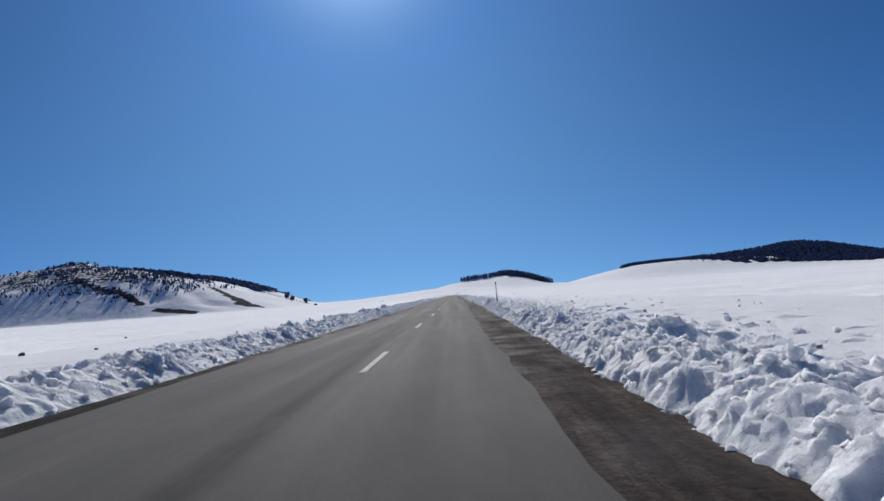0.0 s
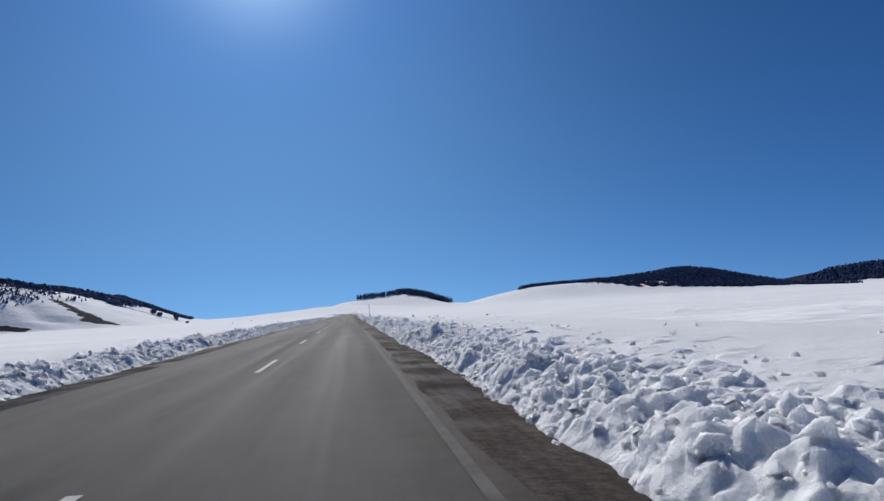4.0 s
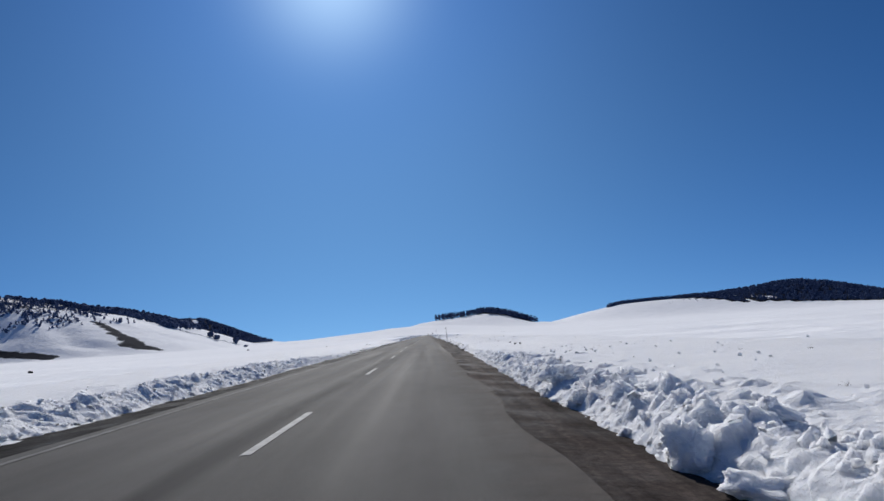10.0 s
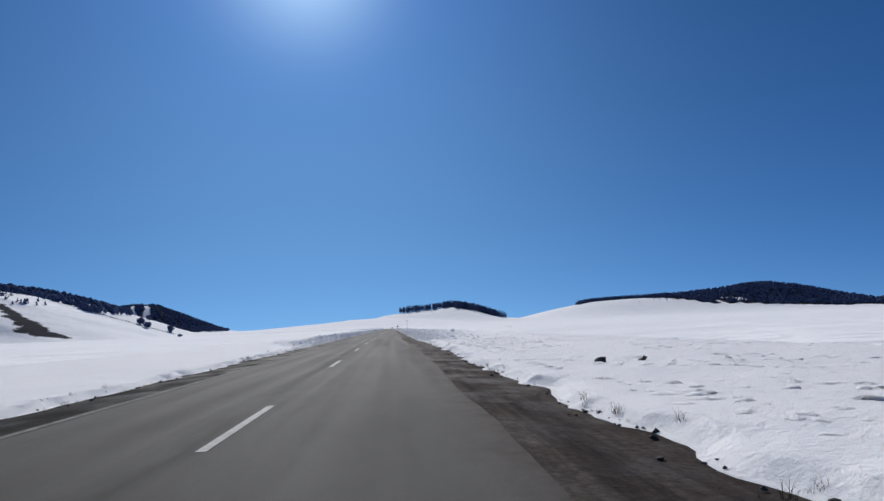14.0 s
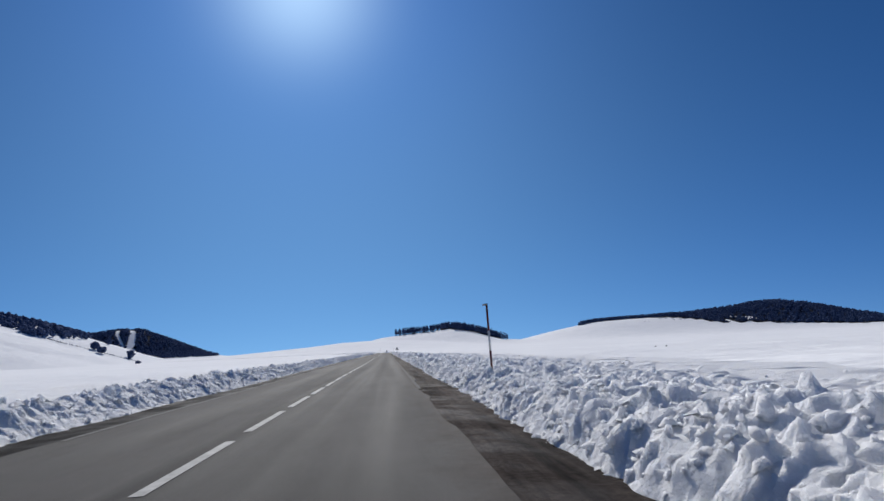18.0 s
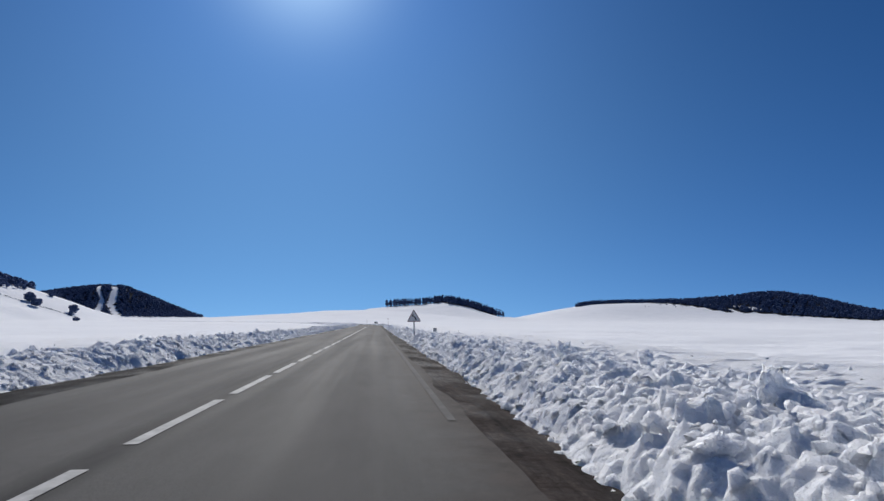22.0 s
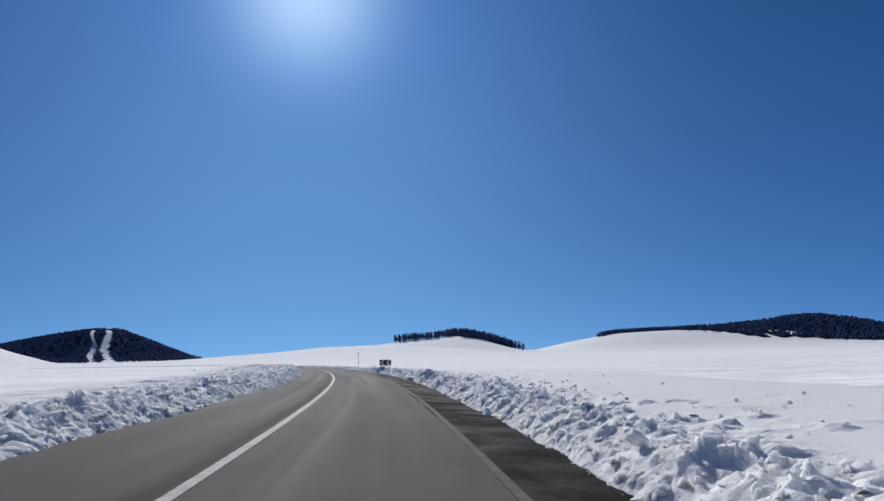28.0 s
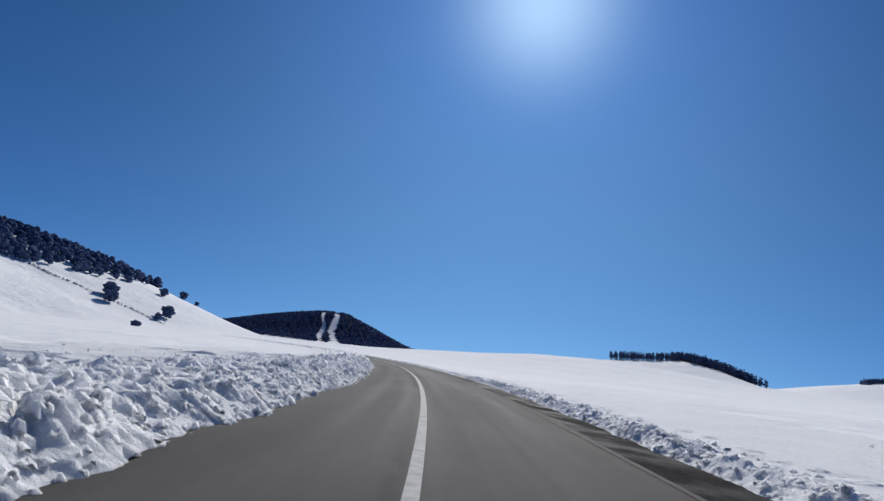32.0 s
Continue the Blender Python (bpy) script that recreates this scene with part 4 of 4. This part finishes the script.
BIG_MESHES = []
for seed in range(5):
    bm = clod_shape(seed + 40, 4)
    for v in bm.verts:
        v.co *= 1 + 0.20 * noise.noise(v.co * 2.9 + Vector((seed, 5, 0))) + 0.16 * noise.noise(v.co * 5.5) + 0.10 * noise.noise(v.co * 12)
    me = bpy.data.meshes.new("snow_block")
    bm.to_mesh(me)
    bm.free()
    me.materials.append(SNOW_CLOD)
    BIG_MESHES.append(me)
def snow_blocks(*blocks):
    """Blocks along the road: s, lat, height of the middle and three half sizes each."""
    for k, (s, lat, z, sx, sy, sz) in enumerate(blocks):
        side = 1 if lat > 0 else -1
        u = abs(lat) - float(bank_edge(side, np.array(s)))
        under = float(bank_height(side, np.array(s), np.array(u))) if u > 0 else -0.09
        z = min(z + 0.1, under + (0.65 if sz > 0.25 and u > 0.2 else 0.42) * sz)
        bx, by = on_road(s, lat)
        block(float(bx), float(by), z, sx, sy, sz, 37 * (k + int(s)), k + int(s))


snow_blocks(
    (9.0, 4.5, 0.34, 0.5, 0.38, 0.24), (12.1, -4.1, 0.3, 0.3, 0.28, 0.24), (44.1, -4.8, 0.35, 0.63, 0.5, 0.19), (45.5, -6.6, 0.32, 0.16, 0.13, 0.16),
    (56.2, 5.0, 0.25, 0.3, 0.26, 0.2), (56.6, -4.6, 0.44, 0.39, 0.31, 0.31), (60.4, 5.0, 0.34, 0.36, 0.3, 0.25), (72.6, -4.6, 0.3, 0.28, 0.26, 0.28),
    (81.5, 4.3, 0.15, 0.29, 0.23, 0.2), (82.4, 3.9, 0.22, 0.2, 0.16, 0.29), (82.7, 4.4, 0.2, 0.25, 0.2, 0.19), (83.3, 5.0, 0.29, 0.35, 0.28, 0.19),
    (84.8, 5.4, 0.32, 0.31, 0.25, 0.16), (90.8, 5.1, 0.4, 0.3, 0.24, 0.27))
snow_blocks(
    (155.7, 4.3, 0.3, 0.3, 0.22, 0.16), (156.2, 3.95, 0.28, 0.2, 0.2, 0.18), (156.4, 6.7, 0.32, 0.55, 0.4, 0.24), (157.0, 5.3, 0.34, 0.15, 0.15, 0.36),
    (157.0, 5.3, 0.6, 0.16, 0.14, 0.13), (157.8, 6.4, 0.18, 0.28, 0.2, 0.13), (162.4, 6.9, 0.22, 0.42, 0.3, 0.16), (164.0, 4.6, 0.48, 0.36, 0.3, 0.22),
    (166.5, 4.9, 0.5, 0.4, 0.35, 0.26), (179.9, 3.8, 0.18, 0.41, 0.33, 0.25), (180.9, 4.05, 0.1, 0.2, 0.16, 0.13), (181.8, 4.2, 0.22, 0.34, 0.27, 0.23),
    (182.8, 4.1, 0.26, 0.21, 0.17, 0.28), (184.0, 4.0, 0.24, 0.24, 0.2, 0.18))
snow_blocks(
    (188.7, 10.4, 0.22, 0.34, 0.27, 0.23), (233.6, 4.5, 0.3, 0.26, 0.22, 0.26), (235.6, 4.7, 0.3, 0.34, 0.24, 0.17), (237.2, 4.45, 0.36, 0.16, 0.18, 0.3),
    (237.5, -4.2, 0.3, 0.3, 0.26, 0.3), (256.2, 4.0, 0.11, 0.37, 0.29, 0.15), (257.1, 4.0, 0.19, 0.34, 0.27, 0.26), (257.8, 5.0, 0.18, 0.34, 0.27, 0.17),
    (259.9, 4.3, 0.17, 0.25, 0.2, 0.23), (260.2, 4.9, 0.25, 0.16, 0.12, 0.2), (261.0, 4.7, 0.24, 0.14, 0.11, 0.19), (261.3, 4.1, 0.18, 0.29, 0.23, 0.24),
    (263.5, 4.2, 0.2, 0.36, 0.29, 0.27), (436.8, 4.4, 0.18, 0.27, 0.21, 0.17))
snow_blocks(
    (437.3, 4.1, 0.13, 0.16, 0.12, 0.1), (437.8, 4.5, 0.26, 0.2, 0.16, 0.22), (439.4, 5.6, 0.24, 0.15, 0.12, 0.19), (439.4, 6.6, 0.19, 0.21, 0.16, 0.18),
    (439.9, 4.0, 0.11, 0.19, 0.15, 0.15), (441.4, 5.0, 0.25, 0.37, 0.3, 0.14), (441.7, 7.0, 0.15, 0.26, 0.21, 0.13), (445.2, -5.0, 0.40, 0.24, 0.2, 0.18),
    (447.0, -5.2, 0.45, 0.34, 0.28, 0.25), (449.8, 8.0, 0.3, 0.23, 0.18, 0.27), (450.3, 10.8, 0.31, 0.35, 0.28, 0.35), (452.0, -5.4, 0.48, 0.18, 0.15, 0.22),
    (457.5, -5.4, 0.5, 0.3, 0.26, 0.22), (498.5, 4.7, 0.34, 0.3, 0.26, 0.24))
snow_blocks(
    (504.0, -4.4, 0.4, 0.2, 0.2, 0.2), (525.4, -2.9, 0.1, 0.12, 0.1, 0.09), (513.0, 4.7, 0.42, 0.34, 0.3, 0.24), (517.0, -4.4, 0.4, 0.24, 0.2, 0.2), (533.0, 4.5, 0.42, 0.36, 0.34, 0.36),
    (546.2, 5.6, 0.24, 0.62, 0.4, 0.2), (547.0, 5.2, 0.4, 0.4, 0.34, 0.26), (548.3, 6.4, 0.24, 0.34, 0.26, 0.28), (549.6, 6.0, 0.14, 0.17, 0.14, 0.12),
    (571.6, 4.1, 0.3, 0.18, 0.15, 0.14), (572.5, 4.1, 0.3, 0.13, 0.11, 0.13), (573.5, 5.7, 0.41, 0.28, 0.22, 0.28), (579.0, 5.3, 0.47, 0.27, 0.21, 0.3),
    (580.4, 7.4, 0.41, 0.28, 0.22, 0.21), (581.6, 12.0, 0.23, 0.22, 0.17, 0.17))
snow_blocks(
    (585.0, 5.2, 0.36, 0.34, 0.3, 0.24), (626.3, 4.1, 0.22, 0.45, 0.4, 0.26), (628.9, 4.35, 0.3, 0.42, 0.35, 0.28), (651.0, 4.3, 0.25, 0.4, 0.35, 0.26),
    (652.1, 3.8, 0.18, 0.09, 0.07, 0.11), (652.2, -3.6, 0.3, 0.3, 0.25, 0.2), (652.4, 4.1, 0.19, 0.12, 0.09, 0.12), (652.4, 4.4, 0.12, 0.15, 0.12, 0.1),
    (653.0, 6.1, 0.11, 0.16, 0.13, 0.08), (653.1, 3.7, 0.17, 0.31, 0.25, 0.22), (655.2, 3.9, 0.19, 0.18, 0.14, 0.18), (655.5, 3.6, 0.22, 0.15, 0.12, 0.22),
    (678.9, 4.2, 0.18, 0.25, 0.2, 0.16), (679.7, 4.5, 0.34, 0.2, 0.22, 0.4))
snow_blocks(
    (759.2, 4.6, 0.28, 0.45, 0.4, 0.3), (761.0, 4.6, 0.22, 0.22, 0.2, 0.18), (763.0, 4.2, 0.34, 0.42, 0.36, 0.26), (784.6, 4.5, 0.3, 0.42, 0.34, 0.36),
    (785.6, 5.2, 0.2, 0.3, 0.26, 0.24), (786.2, 4.4, 0.26, 0.34, 0.28, 0.3), (791.5, 4.6, 0.26, 0.2, 0.18, 0.22))


# ---- stones and scrub that the snow leaves bare ----
def field_stone(x, y, size, seed, words="dark basalt stone poking through the snow"):
    ob = new("field_stone", STONE_MESHES[seed % len(STONE_MESHES)])
    ground_here = float(terrain(np.array(float(x)), np.array(float(y))))
    size = 0.48 * size
    if abs(x) < 17 and y < 735:
        side = 1 if x > 0 else -1
        ground_here = float(bank_height(side, np.array(float(y)), abs(x) - bank_edge(side, np.array(float(y)))))
    ob.matrix_world = pose(x, y, ground_here + (0.10 if y > 735 else 0.02) + 0.16 * size, 0, 0, 61 * seed) @ Matrix.Diagonal((size, size * 0.8, size * 0.62, 1))
    return tagged(ob, words, "stone", "stones in the snowfield")


STONE_MESHES = []
for seed in range(5):
    bm = clod_shape(seed + 80, 2)
    me = bpy.data.meshes.new("field_stone")
    bm.to_mesh(me)
    bm.free()
    me.materials.append(ROCK)
    STONE_MESHES.append(me)
FIRST_STONES = (
    (-11.4, 23.2, 0.22), (-14.6, 23.9, 0.34), (-17.4, 37.0, 0.26), (10.5, 171.7, 0.16), (17.4, 174.2, 0.42), (11.2, 177.3, 0.35),
    (8.3, 234.9, 0.3), (7.7, 236.5, 0.16), (7.2, 243.4, 0.32), (-15.2, 263.0, 0.4), (-16.5, 263.4, 0.3), (8.0, 295.1, 0.24),
    (7.7, 295.2, 0.32), (7.9, 299.3, 0.26), (-34.2, 312.3, 0.8), (4.62, 333.9, 0.30), (-6.9, 351.0, 0.26), (-8.0, 357.4, 0.3))
LAST_STONES = (
    (8.1, 370.3, 0.3), (-16.4, 370.3, 0.4), (7.1, 370.5, 0.46), (-45.0, 423.3, 0.9), (34.8, 534.3, 0.35), (33.9, 535.4, 0.3),
    (7.6, 629.7, 0.15), (8.2, 630.6, 0.14), (0.2, 808.0, 0.34), (0.9, 808.4, 0.3), (-19.0, 820.9, 0.75), (1.2, 821.0, 0.24),
    (0.4, 821.3, 0.36), (-20.3, 821.5, 0.6), (-0.2, 822.4, 0.34), (-1.0, 822.6, 0.22), (-27.9, 833.8, 0.4))
for k, (x, y, size) in enumerate(FIRST_STONES + LAST_STONES):
    field_stone(x, y, size, k)


def tuft_arrays(rng, blades, tall):
    """A clump of dry blades and stalks, each a bent three-sided sliver."""
    v, f = [], []
    for _ in range(blades):
        a, out, h = rng.uniform(0, 6.283), rng.uniform(0.02, 0.10), tall * rng.uniform(0.4, 1.0)
        bx, by = rng.gauss(0, 0.05), rng.gauss(0, 0.05)
        w, n = 0.004, len(v)
        for z, o, k in ((0, 0, 1.0), (0.6 * h, 0.4 * out, 0.8), (h, out + rng.uniform(0, 0.06), 0.15)):
            for q in range(3):
                c = a + 2.094 * q
                v.append((bx + o * math.cos(a) + w * k * math.cos(c), by + o * math.sin(a) + w * k * math.sin(c), z))
        for r in (0, 3):
            for q in range(3):
                p = (q + 1) % 3
                f += [(n + r + q, n + r + p, n + r + 3 + p), (n + r + q, n + r + 3 + p, n + r + 3 + q)]
    return np.array(v), np.array(f)


rng = random.Random(5)
TUFTS = [tuft_arrays(rng, 13, 0.24) for _ in range(6)]


def grass(name, places, label):
    verts, faces, start = [], [], 0
    for x, y, z, size in places:
        v, f = TUFTS[rng.randrange(6)]
        a = rng.uniform(0, 6.283)
        turn = np.array([[math.cos(a), -math.sin(a), 0], [math.sin(a), math.cos(a), 0], [0, 0, 1]])
        verts.append((v * size) @ turn.T + (x, y, z))
        faces.append(f + start)
        start += len(v)
    return tagged(new(name, mesh_of(name, np.concatenate(verts), np.concatenate(faces), STRAW, False)), label, "dry grass", kind="stuff")


verge = []
for side, count in ((1, 360), (-1, 340)):
    for _ in range(count):
        s = rng.uniform(294, 400)
        if ripple(np.array(s / 4), np.array(0.0), 15 + side) < 0.42:
            continue
        u = rng.gauss(0.05, 0.20)
        x, y = on_road(s, side * (float(bank_edge(side, np.array(s))) + u))
        verge.append((float(x), float(y), max(-0.09, float(bank_height(side, np.array(s), np.array(u)))) - 0.01, rng.choice((0.25, 0.3, 0.4, 0.5, 0.65))))
grass("verge_grass", verge, "dry brown grass tufts along the melting snow edge")
pebbles, start = ([], []), 0
for _ in range(1000):
    side = rng.choice((1, -1))
    s, size = rng.uniform(290, 402), rng.choice((0.015, 0.02, 0.025, 0.03, 0.05))
    x, y = on_road(s, side * (float(bank_edge(side, np.array(s))) + rng.gauss(-0.04, 0.14)))
    v, f = CRUMB_ARRAYS[rng.randrange(10)]
    pebbles[0].append(v * (size, size * 0.8, size * 0.6) + (float(x), float(y), -0.07))
    pebbles[1].append(f + start)
    start += len(v)
tagged(new("verge_stones", mesh_of("verge_stones", np.concatenate(pebbles[0]), np.concatenate(pebbles[1]), ROCK, False)),
       "dark loose stones along the melting snow edge", "stones", kind="stuff")
strewn = []
for _ in range(300):
    s, u = rng.uniform(0, 850), rng.uniform(3.0, 9.0)
    if 290 < s < 400 and rng.random() < 0.6:
        continue
    x, y = on_road(s, float(bank_edge(1, np.array(s))) + u)
    strewn.append((float(x), float(y), float(bank_height(1, np.array(s), np.array(u))) - 0.03, rng.uniform(0.25, 0.8)))
grass("field_twigs", strewn, "thin dry stalks poking out of the snowfield")


def shrub(x, y, tall, label):
    """A bare twiggy shrub: forked branches of thinning round bars."""
    bm = bmesh.new()
    local = random.Random(int(x * 10 + y))

    def grow(a, d, length, r, depth):
        b = a + d * length
        tube(bm, *a, *b, r, 5)
        if depth:
            for _ in range(3):
                turn = (d + Vector((local.gauss(0, 0.6), local.gauss(0, 0.6), local.gauss(0.1, 0.3)))).normalized()
                grow(b, turn, length * 0.72, r * 0.6, depth - 1)

    for _ in range(3):
        grow(Vector((0, 0, -0.05)), Vector((local.gauss(0, 0.5), local.gauss(0, 0.5), 1)).normalized(), tall * 0.35, 0.008, 3)
    me = bpy.data.meshes.new("shrub")
    bm.to_mesh(me)
    bm.free()
    me.materials.append(BARK)
    ob = new("shrub", me)
    ob.matrix_world = pose(x, y, 0.05)
    return tagged(ob, label, "shrub", "bare shrubs in the snow")


for x, y, tall in ((10.0, 161.7, 0.6), (9.2, 605.5, 0.35), (7.4, 628.5, 0.35), (5.0, 333.3, 0.13), (5.25, 333.9, 0.12), (5.1, 346.0, 0.16), (-5.1, 346.0, 0.2), (-5.4, 349.0, 0.18)):
    shrub(x, y, tall, "bare twiggy shrub standing in the snow")


# ---- round cedars on the west hill ----
def round_cedar(x, y, tall, wide, seed):
    local = random.Random(seed)
    ob = tagged(new("cedar_tree"), "round dark cedar alone on the snowy hillside", "tree", "single cedars on the west hill")
    ob.matrix_world = pose(x, y, float(terrain(np.array(float(x)), np.array(float(y)))) - 0.3)
    (tv, tf), _ = cedar_arrays(local, tall, wide, 2, 0.2)
    new("trunk", mesh_of("trunk", tv * (1.3, 1.3, 0.8), tf, BARK)).parent = ob
    cv, cf, start = [], [], 0
    for _ in range(70):
        d = Vector((local.gauss(0, 1), local.gauss(0, 1), local.gauss(0, 1))).normalized() * local.uniform(0.45, 1.0)
        size = wide * local.uniform(0.18, 0.34)
        jag = 1 + 0.6 * (np.array([local.random() for _ in BALL_V]) - 0.5)
        cv.append(BALL_V * jag[:, None] * size * (1, 1, 0.75) + (d.x * wide * 0.8, d.y * wide * 0.8, tall * 0.55 + d.z * tall * 0.42))
        cf.append(BALL_F + start)
        start += len(BALL_V)
    new("crown", mesh_of("crown", np.concatenate(cv), np.concatenate(cf), HAZED_NEEDLES, False)).parent = ob
    return ob


for k, (x, y, tall, wide) in enumerate(((-273, 1191, 9, 4.6), (-268, 1176, 5, 2.7), (-338, 1297, 7, 3.8), (-327, 1300, 4, 2.2), (-289, 1158, 8, 5), (-302, 1172, 9, 5.5), (-240, 1122, 3.2, 3), (-318, 1245, 6, 4))):
    round_cedar(x, y, tall, wide, k)
